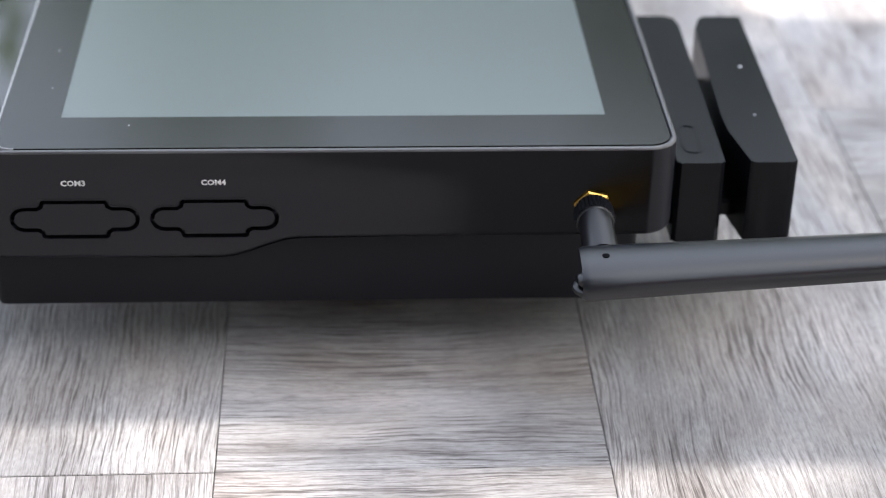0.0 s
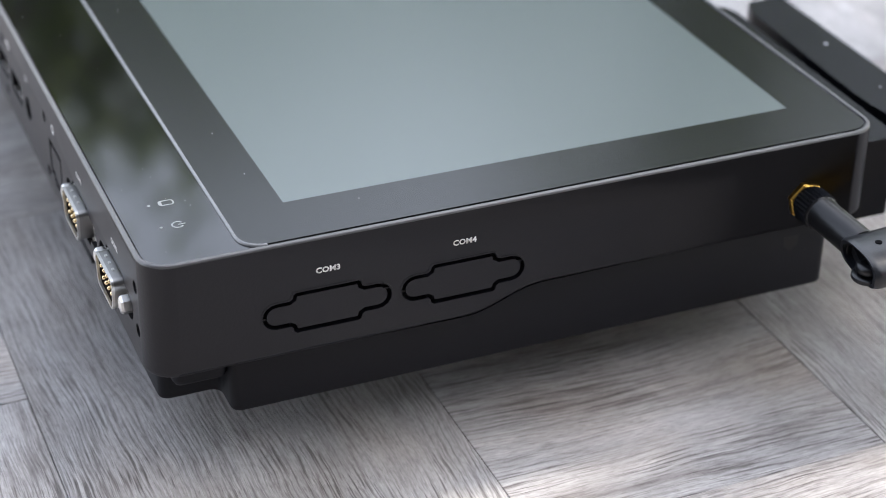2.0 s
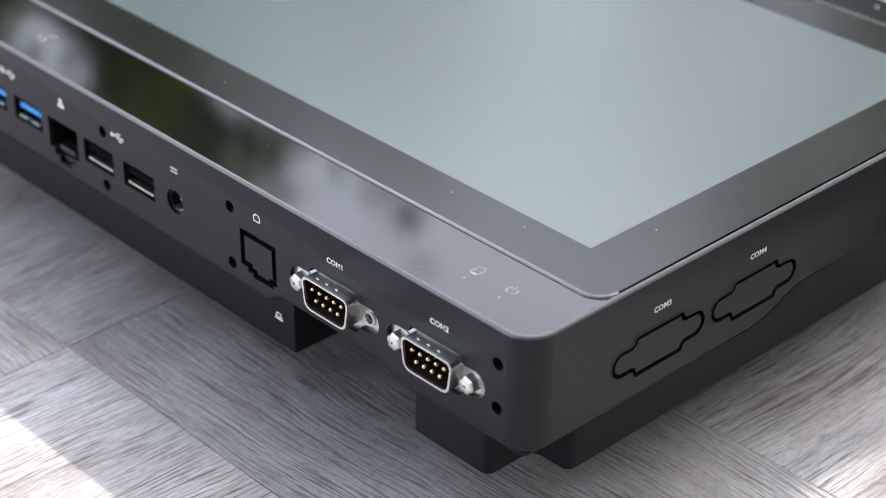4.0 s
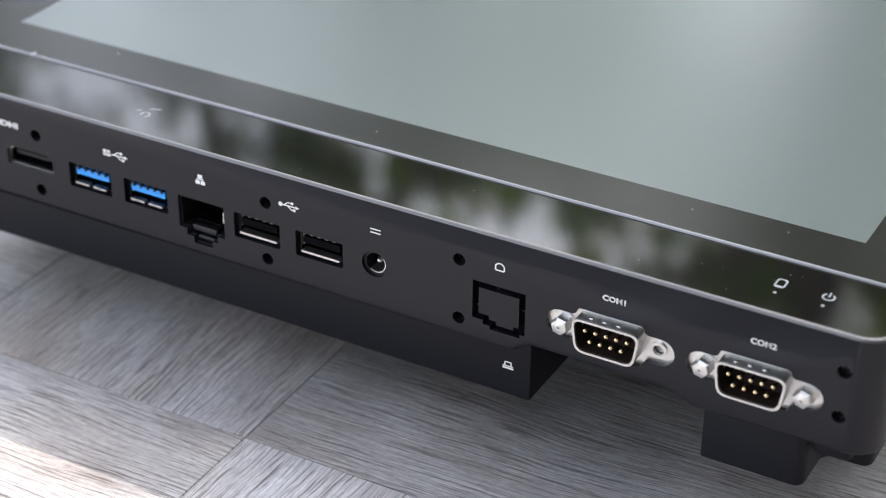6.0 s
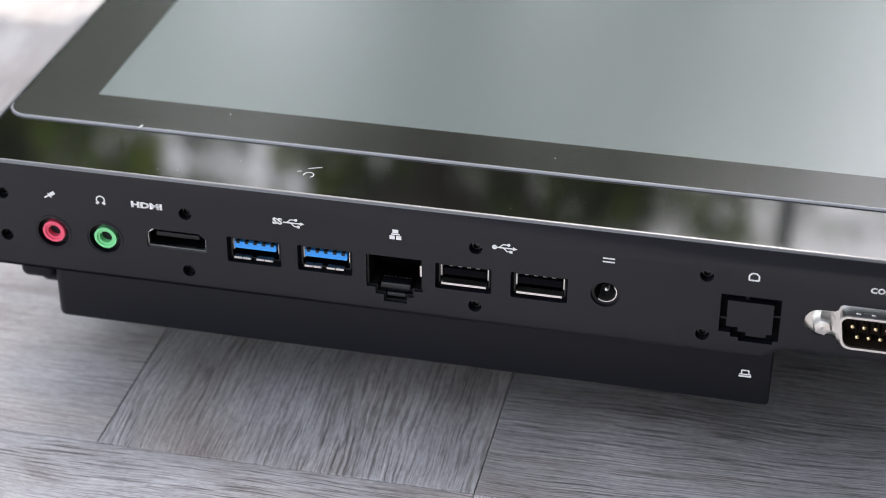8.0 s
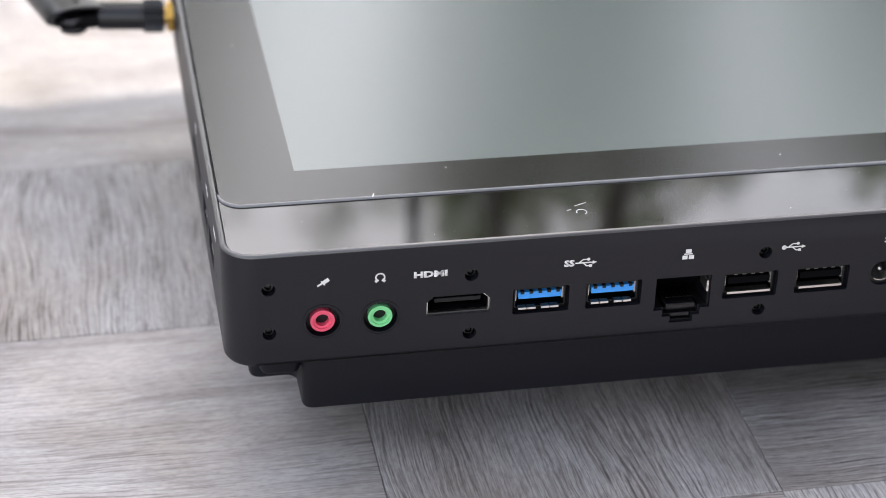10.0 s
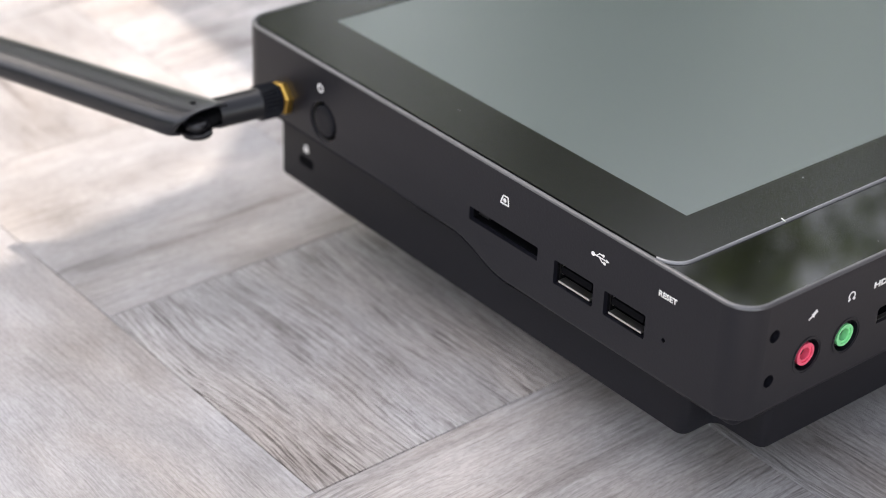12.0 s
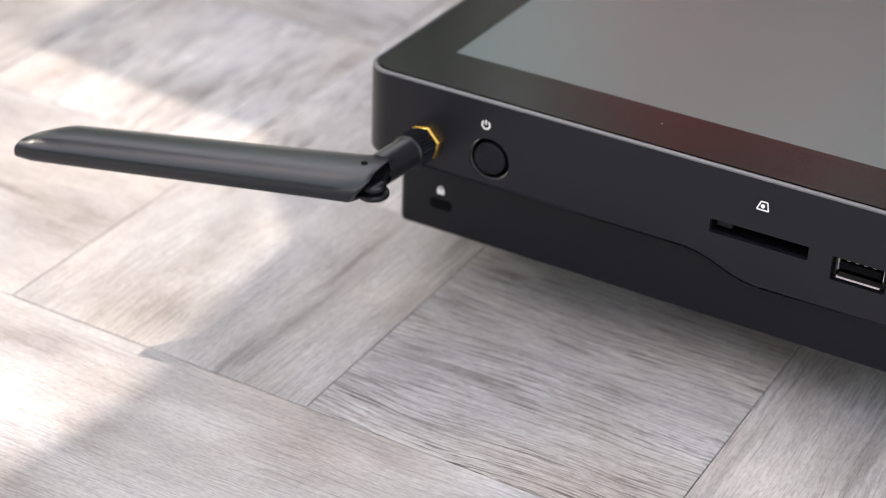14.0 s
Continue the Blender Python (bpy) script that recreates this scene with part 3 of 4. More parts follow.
def inset(loop, by):
    """The same outline, every edge moved inwards."""
    n, out = len(loop), []
    area = sum(loop[k][0] * loop[(k + 1) % n][1] - loop[(k + 1) % n][0] * loop[k][1] for k in range(n))
    s = 1 if area > 0 else -1
    for k in range(n):
        (ax, ay), (bx, by_), (cx, cy) = loop[k - 1], loop[k], loop[(k + 1) % n]
        e, f = Vector((bx - ax, by_ - ay)).normalized(), Vector((cx - bx, cy - by_)).normalized()
        m = Vector((-e.y - f.y, e.x + f.x)) * s
        out.append((bx + m.x * by / max(1 + e.dot(f), 0.3), by_ + m.y * by / max(1 + e.dot(f), 0.3)))
    return out


def blank(face, loop, gap, name, label):
    """A knock-out cover: an island flush with the wall, held by small bridges, a dark groove round it."""
    cover = part(name, prism(bmesh.new(), face, inset(loop, gap), -2.0, -0.05), HOUSING, computer, label)
    part("groove_floor", prism(bmesh.new(), face, inset(loop, -0.4), -3.2, -2.25), PIT, cover)
    us = [p[0] for p in loop]
    vs = [p[1] for p in loop]
    cu, cv = (min(us) + max(us)) / 2, (min(vs) + max(vs)) / 2
    for u, v in ((cu - 1, max(vs) - gap / 2), (min(us) + gap / 2 + 0.3, cv - 1.2), (max(us) - gap / 2 - 0.3, cv + 0.8)):
        part("bridge", prism(bmesh.new(), face, rrect(u, v, 0.55 if u != cu - 1 else 0.8, gap + 0.2) if u == cu - 1 else rrect(u, v, gap + 0.4, 0.55), -2.1, -1.5), HOUSING, cover)
    return cover


blank(FRONT, phone_cutout(), 1.75, "port_blank", "unopened black knock-out for a phone socket")
for y, z in BLANKS:
    cover = blank(RIGHT, dsub_cutout(y, z), 1.15, "port_blank", "unopened black knock-out for a serial port")
    part("groove_edge", tube(bmesh.new(), RIGHT, dsub_cutout(y, z, 0.42), dsub_cutout(y, z, 0.02), -0.1, 0.13), HOUSING, cover)


def dshape(cx, cy, w, h, lean=1.2, r=1.5):
    """Rounded D outline of a serial plug, wide above."""
    pts = [(cx - w / 2 + lean, cy - h / 2), (cx + w / 2 - lean, cy - h / 2), (cx + w / 2, cy + h / 2), (cx - w / 2, cy + h / 2)]
    out = []
    for k in range(4):
        p, q, s = Vector(pts[k - 1]), Vector(pts[k]), Vector(pts[(k + 1) % 4])
        a, b = q + (p - q).normalized() * r, q + (s - q).normalized() * r
        for j in range(6):
            f = j / 5
            out.append(tuple(a * (1 - f) ** 2 + q * 2 * f * (1 - f) + b * f * f))
    return out


def serial_port(cx, cz, posts, label):
    port = part("serial_port", plate(bmesh.new(), FRONT, dsub_cutout(cx, cz, 0.6), [dshape(cx, cz, 17.0, 8.6)] + [ring(cx + s * 12.6, cz, 1.6, 16) for s in (-1, 1)], d0=-1.3, d1=-2.1), ZINC, computer, label)
    part("groove_floor", prism(bmesh.new(), FRONT, dsub_cutout(cx, cz, 0.6), -8, -7), PIT, port)
    shell = part("plug_shell", tube(bmesh.new(), FRONT, dshape(cx, cz, 18.0, 9.3, 1.2, 2.6), dshape(cx, cz, 17.4, 8.7, 1.2, 2.4), -2.0, 2.7), SHELL, port, "D-shaped metal shell", smooth=45)
    bm = tube(bmesh.new(), FRONT, dshape(cx, cz, 18.1, 9.4, 1.2, 2.6), dshape(cx, cz, 16.9, 8.2, 1.2, 2.2), 2.35, 3.05)
    soften(bm, 0.22, 2, 60)
    part("shell_rim", bm, ZINC, shell, "bright rolled rim", smooth=45)
    bm = bmesh.new()
    for s in (-1, 0, 1):
        prism(bm, Face((0, 0, cz + 4.65), (1, 0, 0), (0, 1, 0)), rrect(cx + s * 3.6 - 0.8, -1.1, 1.5, 0.9, 0.3, 3), -0.3, 0.22, 0.7)
    part("shell_dimple", bm, ZINC, shell)
    part("lining", tube(bmesh.new(), FRONT, dshape(cx, cz, 17.38, 8.68, 1.2, 2.4), dshape(cx, cz, 17.0, 8.3, 1.2, 2.3), -4.4, 2.3), LINING, port)
    part("insulator", prism(bmesh.new(), FRONT, dshape(cx, cz, 17.38, 8.68), -6.5, -4.2), LINING, port)
    for row, count in ((1.42, 5), (-1.42, 4)):
        for k in range(count):
            x = cx + (k - (count - 1) / 2) * 2.77
            pin = part("pin", lathe(bmesh.new(), FRONT.at(x, cz + row, -4.5), FRONT.n, [(0.42, 0), (0.42, 6.3)], 10), LINING, port, smooth=50)
            part("pin_tip", lathe(bmesh.new(), FRONT.at(x, cz + row, 1.7), FRONT.n, [(0.6, 0), (0.6, 0.5), (0.42, 0.85), (0.15, 0.98)], 10), GOLD, pin, smooth=50)
    for s in (-1, 1):
        x = cx + s * 12.6
        if s in posts:
            post = part("jackscrew", lathe(bmesh.new(), FRONT.at(x, cz, -1.4), FRONT.n, [(2.5, 0), (2.5, 3.0), (2.1, 3.6), (0.7, 3.95), (0.45, 3.9), (0.4, 3.2)], 6), ZINC, port, "hexagonal silver jackscrew", smooth=25)
            part("washer", lathe(bmesh.new(), FRONT.at(x, cz, -1.5), FRONT.n, [(3.1, 0), (3.1, 0.5)], 20), ZINC, post)
        else:
            part("screw_hole_rim", tube(bmesh.new(), FRONT, ring(x, cz, 2.1, 20), ring(x, cz, 1.4, 20), -1.6, -0.7), ZINC, port, smooth=40)
            part("screw_hole", prism(bmesh.new(), FRONT, ring(x, cz, 1.42, 16), -2.6, -2.2), SHELL, port)
    return port


serial_port(COMS[0][0], COMS[0][1], (-1,), "nine-pin serial port with one jackscrew missing")
serial_port(COMS[1][0], COMS[1][1], (-1, 1), "nine-pin serial port with both jackscrews")

slot = part("card_slot", tube(bmesh.new(), LEFT, rrect(-84.7, 53.3, 27.6, 4.2), rrect(-84.7, 53.3, 27.0, 3.7), -12, -1.6), PIT, computer, "empty black memory card slot")
part("slot_back", prism(bmesh.new(), LEFT, rrect(-84.7, 53.3, 27.4, 4.0), -12.5, -11), PIT, slot)
part("slot_guide", box(bmesh.new(), 0.9, 9, 93.0, 97.4, 52.3, 54.6, 0.3), BLACK, slot)
sunk(LEFT, ring(-24.9, 51.2, 0.65, 10), "reset_hole")

button = part("power_button", lathe(bmesh.new(), LEFT.at(-164.4, 53.2, -3.5), LEFT.n, [(4.85, 0), (4.85, 2.8), (4.7, 3.2), (4.2, 3.45), (2.0, 3.3)], 40), COVER, computer, "round flush black push button", smooth=40)
part("button_well", tube(bmesh.new(), LEFT, ring(-164.4, 53.2, 6.9, 40), ring(-164.4, 53.2, 6.28, 40), -6, -2.2), PIT, button)
# bright ring added for the highlight on the well's bevelled edge
part("well_highlight", tube(bmesh.new(), LEFT, ring(-164.4, 53.2, 6.3, 40), ring(-164.4, 53.2, 6.05, 40), -3, -0.9), ZINC, button, "bright ring standing in for light on the edge of the button well")

SIDE_L = Face((6, 0, 0), (0, -1, 0), (0, 0, 1))
SIDE_R = Face((297, 0, 0), (0, 1, 0), (0, 0, 1))
# no hole is cut: a near-black patch carries the slot's inner shade
part("lock_slot", prism(bmesh.new(), SIDE_L, rrect(-183.3, 29.6, 7.2, 3.3, 1.2, 4), -1, 0.06), PIT, back_cover, "security lock slot, its shaded hole drawn as a flat dark patch")
part("lock_slot", prism(bmesh.new(), SIDE_R, [(182.6, 38.2), (187.4, 38.2), (187.2, 35.2), (185.0, 33.4), (182.8, 35.2)], -1, 0.05), BLACK, back_cover, "dark shield-shaped lock opening")

# printed words and symbols
lettering("HDMI", FRONT, 49.2, 62.3, 1.6, computer, wide=1.5, heavy=0.075)
lettering("COM1", FRONT, 235.9, 62.4, 1.5, computer, wide=1.08)
lettering("COM2", FRONT, 273.6, 62.4, 1.5, computer, wide=1.08)
lettering("COM3", RIGHT, 46.2, 61.6, 1.5, computer, wide=1.08)
lettering("COM4", RIGHT, 82.8, 61.6, 1.5, computer, wide=1.08)
lettering("RESET", LEFT, -24.9, 63.3, 1.5, computer, wide=1.08)


def symbol(draw, name="port_symbol"):
    bm = bmesh.new()
    draw(bm)
    return part(name, bm, DIM_PRINT if name.startswith("indicator") else PRINT, computer)


def trident(face, u, v, ball=True):
    def draw(bm):
        bar(bm, face, u - 2.4, v, u + 2.2, v, 0.35)
        if ball:
            prism(bm, face, ring(u - 2.6, v, 0.65, 14), 0.01, 0.06)
        prism(bm, face, [(u + 2.1, v - 0.5), (u + 3.2, v), (u + 2.1, v + 0.5)], 0.01, 0.07)
        bar(bm, face, u - 1.5, v, u - 0.4, v + 0.95, 0.3, 0.065)
        bar(bm, face, u - 0.4, v + 0.95, u + 0.8, v + 0.95, 0.3, 0.07)
        prism(bm, face, ring(u + 1.0, v + 0.95, 0.42, 12), 0.01, 0.075)
        bar(bm, face, u - 0.4, v, u + 0.6, v - 0.95, 0.3, 0.065)
        bar(bm, face, u + 0.6, v - 0.95, u + 1.4, v - 0.95, 0.3, 0.07)
        prism(bm, face, rrect(u + 1.6, v - 0.95, 0.75, 0.75), 0.01, 0.075)
    return draw


symbol(trident(FRONT, 143.2, 62.3))
symbol(trident(LEFT, -48.4, 63.2))
symbol(trident(FRONT, 88.2, 62.3, False))
lettering("SS", FRONT, 84.3, 62.3, 1.7, computer, wide=1.15, heavy=0.07)
symbol(lambda bm: (bar(bm, FRONT, 22.3, 62.0, 23.9, 63.1, 1.0), bar(bm, FRONT, 21.1, 61.3, 22.5, 62.2, 0.42, 0.07), bar(bm, FRONT, 22.0, 62.7, 23.0, 61.5, 0.28, 0.08)))
symbol(lambda bm: (arc(bm, FRONT, 36.6, 62.5, 1.1, 0.38, -50, 230), bar(bm, FRONT, 35.4, 61.3, 36.1, 61.9, 0.7, 0.07), bar(bm, FRONT, 37.8, 61.3, 37.1, 61.9, 0.7, 0.07)))
symbol(lambda bm: (prism(bm, FRONT, rrect(115.2, 63.4, 1.5, 1.05), 0.01, 0.06), prism(bm, FRONT, rrect(115.2, 62.55, 2.2, 0.35), 0.01, 0.06), prism(bm, FRONT, rrect(114.35, 61.6, 1.35, 1.1), 0.01, 0.06), prism(bm, FRONT, rrect(116.05, 61.6, 1.35, 1.1), 0.01, 0.06)))
symbol(lambda bm: (bar(bm, FRONT, 167.8, 62.8, 170.8, 62.8, 0.38), bar(bm, FRONT, 167.8, 61.8, 170.8, 61.8, 0.38)))
symbol(lambda bm: [bar(bm, FRONT, *a, *b, 0.38, 0.06 + 0.003 * k) for k, (a, b) in enumerate(zip([(203.7, 61.4), (206.1, 61.4), (206.1, 62.7), (205.4, 63.4), (204.4, 63.4), (203.7, 62.7)], [(206.1, 61.4), (206.1, 62.7), (205.4, 63.4), (204.4, 63.4), (203.7, 62.7), (203.7, 61.4)]))])
BOXF = Face((0, 6, 0), (1, 0, 0), (0, 0, 1))
symbol(lambda bm: (prism(bm, BOXF, rrect(204.9, 29.0, 3.2, 0.5), 0.01, 0.06), prism(bm, BOXF, rrect(204.9, 30.8, 1.9, 0.35), 0.01, 0.06), bar(bm, BOXF, 204.0, 30.8, 204.0, 29.6, 0.35, 0.07), bar(bm, BOXF, 205.8, 30.8, 205.8, 29.6, 0.35, 0.07), bar(bm, BOXF, 203.4, 29.6, 206.4, 29.6, 0.35, 0.08)))
symbol(lambda bm: [bar(bm, LEFT, *a, *b, 0.4, 0.06 + 0.003 * k) for k, (a, b) in enumerate(zip([(-86.2, 62.0), (-83.0, 62.0), (-83.4, 64.4), (-85.2, 64.4)], [(-83.0, 62.0), (-83.4, 64.4), (-85.2, 64.4), (-86.2, 62.0)]))] + [prism(bm, LEFT, ring(-84.6, 63.1, 0.6, 12), 0.01, 0.06)])
symbol(lambda bm: (arc(bm, LEFT, -165.8, 63.5, 1.2, 0.5, 125, 415), bar(bm, LEFT, -165.8, 63.6, -165.8, 65.0, 0.45, 0.07)))
symbol(lambda bm: (prism(bm, SIDE_L, rrect(-183.4, 33.7, 2.4, 1.7), 0.01, 0.06), arc(bm, SIDE_L, -183.4, 34.5, 0.8, 0.4, 0, 180, 8)))
STRIP = Face((0, 0, 70.5), (1, 0, 0), (0, 1, 0))
symbol(lambda bm: (tube(bm, STRIP, rrect(271.6, 14.4, 2.7, 4.0, 0.9, 4), rrect(271.6, 14.4, 1.9, 3.2, 0.6, 4), 0.01, 0.06), prism(bm, STRIP, rrect(271.6, 13.0, 1.9, 0.5), 0.01, 0.055)), "indicator_symbol")
symbol(lambda bm: (arc(bm, STRIP, 283.4, 14.1, 1.4, 0.42, 125, 415), bar(bm, STRIP, 283.4, 14.2, 283.4, 16.1, 0.42, 0.07)), "indicator_symbol")
symbol(lambda bm: (prism(bm, STRIP, ring(271.7, 9.9, 0.45, 10), 0.01, 0.05), prism(bm, STRIP, ring(283.4, 9.9, 0.45, 10), 0.01, 0.05)), "indicator_light")


# antennas
def antenna(base, hinge, tip, label, cut=0.0):
    """Brass nut, knurled collar, elbow and a flat rounded paddle."""
    b, h, t = Vector(base), Vector(hinge), Vector(tip)
    out = (h - b).normalized()
    length = (h - b).length
    ant = part("antenna", lathe(bmesh.new(), b + out * 3.0, out, [(3.3, -0.6), (4.9, -0.3), (4.9, 6.6), (4.6, 6.9), (4.55, 7.0), (4.55, length - 10.3), (4.42, length - 10.0), (4.1, length - 10.1), (3.9, length - 12.5)], 32), COLLAR, computer, label, smooth=35)
    part("hex_nut", lathe(bmesh.new(), b - out * 0.4, out, [(5.3, 0), (5.3, 1.9), (4.9, 2.3)], 6), BRASS, ant, "gold-coloured hexagonal nut", smooth=20)
    part("thread", lathe(bmesh.new(), b + out * 2.0, out, [(3.1, 0), (3.1, 1.8)], 20), BRASS, ant, smooth=40)
    bm = bmesh.new()
    u = out.orthogonal().normalized()
    v = out.cross(u)
    for k in range(30):
        a = 2 * math.pi * k / 30
        c = b + out * 6.2 + (u * math.cos(a) + v * math.sin(a)) * 4.87
        r = (u * math.cos(a) + v * math.sin(a))
        s = out.cross(r)
        vs = [bm.verts.new(c + out * e * 2.9 + s * f * 0.34 + r * g) for e in (-1, 1) for f, g in ((-1, 0), (1, 0), (0, 0.5))]
        for f in ((0, 1, 4, 3), (1, 2, 5, 4), (2, 0, 3, 5), (0, 2, 1), (3, 4, 5)):
            bm.faces.new([vs[j] for j in f])
    tagged(part("knurled_grip", bm, RUBBER, ant), kind="stuff")
    along = (t - h).normalized()
    side = Vector((0, 0, 1)).cross(along).normalized()
    up = along.cross(side)
    total = (t - h).length
    rows = []
    stations = [(0.0, 1.02), (0.008, 1.09), (0.02, 1.12), (0.12, 1.1), (0.35, 1.04), (0.7, 0.97), (0.9, 0.92), (0.955, 0.89), (0.985, 0.76), (1.0, 0.45)]
    for f, k in stations:
        ring_ = []
        for j in range(32):
            a = 2 * math.pi * j / 32
            c, s = math.cos(a), math.sin(a)
            x = 8.8 * k * math.copysign(abs(c) ** 0.75, c)
            z = (4.6 * s ** 0.9 if s > 0 else -3.4 * (-s) ** 0.45) * (0.35 + 0.65 * k)
            slant = cut * (x + 8.4) * (1 - 0.5 * min(1.0, max(0.0, (z + 2.6) / 6.0))) * (1 - f) ** 8 + (1.25 * x if f > 0.9 else 0) * (f - 0.9) * 10
            ring_.append(bm_point(h, along, side, up, -7.0 + f * (total + 7.0) + slant, x, z))
        rows.append(ring_)
    bm = bmesh.new()
    vr = [[bm.verts.new(p) for p in r] for r in rows]
    for p, q in zip(vr, vr[1:]):
        for j in range(32):
            bm.faces.new((p[j], p[(j + 1) % 32], q[(j + 1) % 32], q[j]))
    bm.faces.new(vr[-1])
    # open end: a wall, then a hollow
    middle = sum(rows[0], Vector()) / 32
    inner = [[bm.verts.new(middle + (p - middle) * k + along * d) for p in rows[0]] for k, d in ((0.86, 0.15), (0.8, 9.0))]
    for p, q in ((inner[0], vr[0]), (inner[1], inner[0])):
        for j in range(32):
            bm.faces.new((p[j], p[(j + 1) % 32], q[(j + 1) % 32], q[j]))
    bm.faces.new(inner[1][::-1])
    blade = part("paddle", bm, RUBBER, ant, "long flat satin-black paddle", smooth=50)
    # fork that leaves the barrel and turns inside the hollow
    knuckle = h - along * 4.0 - up * 2.2 + out * 2.6
    bm = lathe(bmesh.new(), knuckle, up, [(3.6, -1.3), (4.3, -1.0), (4.5, -0.6), (4.4, 0.2), (3.9, 0.5), (2.5, 0.6), (2.5, 1.2), (3.4, 1.3), (3.6, 1.6), (3.5, 2.7), (3.1, 3.2), (1.5, 3.4)], 28)
    part("hinge_barrel", bm, COLLAR, ant, "glossy black hinge knuckle", smooth=50)
    neck = bmesh.new()
    start, goal = b + out * (length - 9.0), knuckle + up * 2.0
    across = up.cross((goal - start).normalized())
    ends = [[neck.verts.new(p + across * x + up * z) for x, z in ((-2.2, -1.3), (2.2, -1.3), (2.2, 1.3), (-2.2, 1.3))] for p in (start, goal)]
    for k in range(4):
        neck.faces.new((ends[0][k], ends[0][(k + 1) % 4], ends[1][(k + 1) % 4], ends[1][k]))
    neck.faces.new(ends[0][::-1])
    neck.faces.new(ends[1])
    soften(neck, 0.5)
    part("hinge_neck", neck, BLACK, ant, smooth=40)
    bm = bmesh.new()
    lathe(bm, h + up * 4.6, up, [(0.95, 0), (0.95, 0.5), (0.6, 0.55)], 14)
    part("hinge_pin", bm, PIT, blade)
    return ant


def bm_point(h, along, side, up, d, x, z):
    return h + along * d + side * x + up * z


antenna((303, 183.4, 53.6), (339.6, 182.3, 54.9), (335.8, 280.0, 58.0), "black paddle antenna folded along the floor beside the computer", 0.15)
antenna((X0, 184.4, 53.2), (-32.0, 186.0, 54.2), (-62.0, 271.8, 53.7), "black paddle antenna swung outwards from the computer", 0.53)

# card reader on the far side
reader = part("card_reader", box(bmesh.new(), 196, 278, 205.6, 238, 36, 41, 0.8), READER, computer, "black swipe card reader with an open slot")
inner = [(290.3, 207.8), (291.5, 209.0), (291.5, 219.8), (290.4, 221.0), (199, 222.6), (194, 221.5), (192, 219), (192, 207.8)]
bm = prism(bmesh.new(), FLAT, inner[::-1], 35.5, 60.2)
soften(bm, 1.5, 4, 40)
inner_body = part("inner_body", bm, READER, reader, smooth=40)
outer = [(289.8, 228.2), (290.8, 229.4), (290.8, 240.0), (289.8, 241.2), (193, 243.0), (192, 242.0), (192, 231.6), (194, 229.6), (201, 227.4), (262, 224.9), (271, 225.1)]
bm = prism(bmesh.new(), FLAT, outer[::-1], 35.0, 60.0)
soften(bm, 1.5, 4, 40)
part("outer_body", bm, READER, reader, smooth=40)
bm = bmesh.new()
tube(bm, Face((0, 0, 60.2), (1, 0, 0), (0, 1, 0)), rrect(277, 213.4, 17, 5.4, 2.6, 6), rrect(277, 213.4, 15.6, 4.0, 1.9, 6), -0.3, 0.22)
part("indicator_recess", bm, READER, inner_body, smooth=40)
for x, y, r in ((229.5, 236.4, 0.55), (262, 234.6, 0.25)):
    part("pale_dot", prism(bmesh.new(), Face((0, 0, 60.0), (1, 0, 0), (0, 1, 0)), ring(x, y, r, 10), 0.0, 0.06), PRINT, reader)
part("bracket", box(bmesh.new(), 200, 286, 197.0, 208.0, 38, 44.2, 0.6), COVER, reader)

# lint and specks on the glossy strip and glass
bm = bmesh.new()
rng = random.Random(4)
arc(bm, STRIP, 89.7, 11.0, 1.3, 0.25, -60, 200, 12)
bar(bm, STRIP, 88.6, 14.2, 92.0, 15.6, 0.22)
bar(bm, STRIP, 86.2, 12.2, 87.4, 12.6, 0.2)
bar(bm, TOP, 38.6, 24.8, 39.1, 26.6, 0.3, 0.16)
for k in range(22):
    x, y = rng.uniform(6, 296), rng.uniform(4, 23)
    prism(bm, STRIP, ring(x, y, rng.uniform(0.04, 0.1), 6), 0.01, 0.04)
for x, y in ((265.0, 37.1), (240, 36.0), (60, 38), (150, 33), (288, 60), (12, 120)):
    prism(bm, TOP, ring(x, y, 0.13, 8), 0.01, 0.05)
tagged(part("dust", bm, LINT, computer, "pale lint and dust specks on the glass"), kind="stuff")


# ---- garden round the place: paving, trees; added walls, trees and board that shape the light ----
bm = bmesh.new()
n = 24
vs = [[bm.verts.new((math.copysign(abs(i / n * 2 - 1) ** 3, i / n * 2 - 1) * 60000, math.copysign(abs(j / n * 2 - 1) ** 3, j / n * 2 - 1) * 60000, -14)) for j in range(n + 1)] for i in range(n + 1)]
for i in range(n):
    for j in range(n):
        bm.faces.new((vs[i][j], vs[i + 1][j], vs[i + 1][j + 1], vs[i][j + 1]))
ground = part("ground", bm, PAVING, None)
tagged(ground, "weathered grey paving reaching into the garden", "ground", kind="structure")


# unseen walls, added to cut skylight and bounce from east and south
def blocking_wall(name, x0, x1, y0, y1, height):
    bm = box(bmesh.new(), x0, x1, y0, y1, -14, height, 12)
    return tagged(part(name, bm, RENDERED, None), "plain dark wall added out of view to hold back light", "wall", kind="structure")


blocking_wall("light_block_east", 1150, 1350, -2400, 340, 4000)
blocking_wall("light_block_south", 250, 1148, -2400, -2200, 2600)


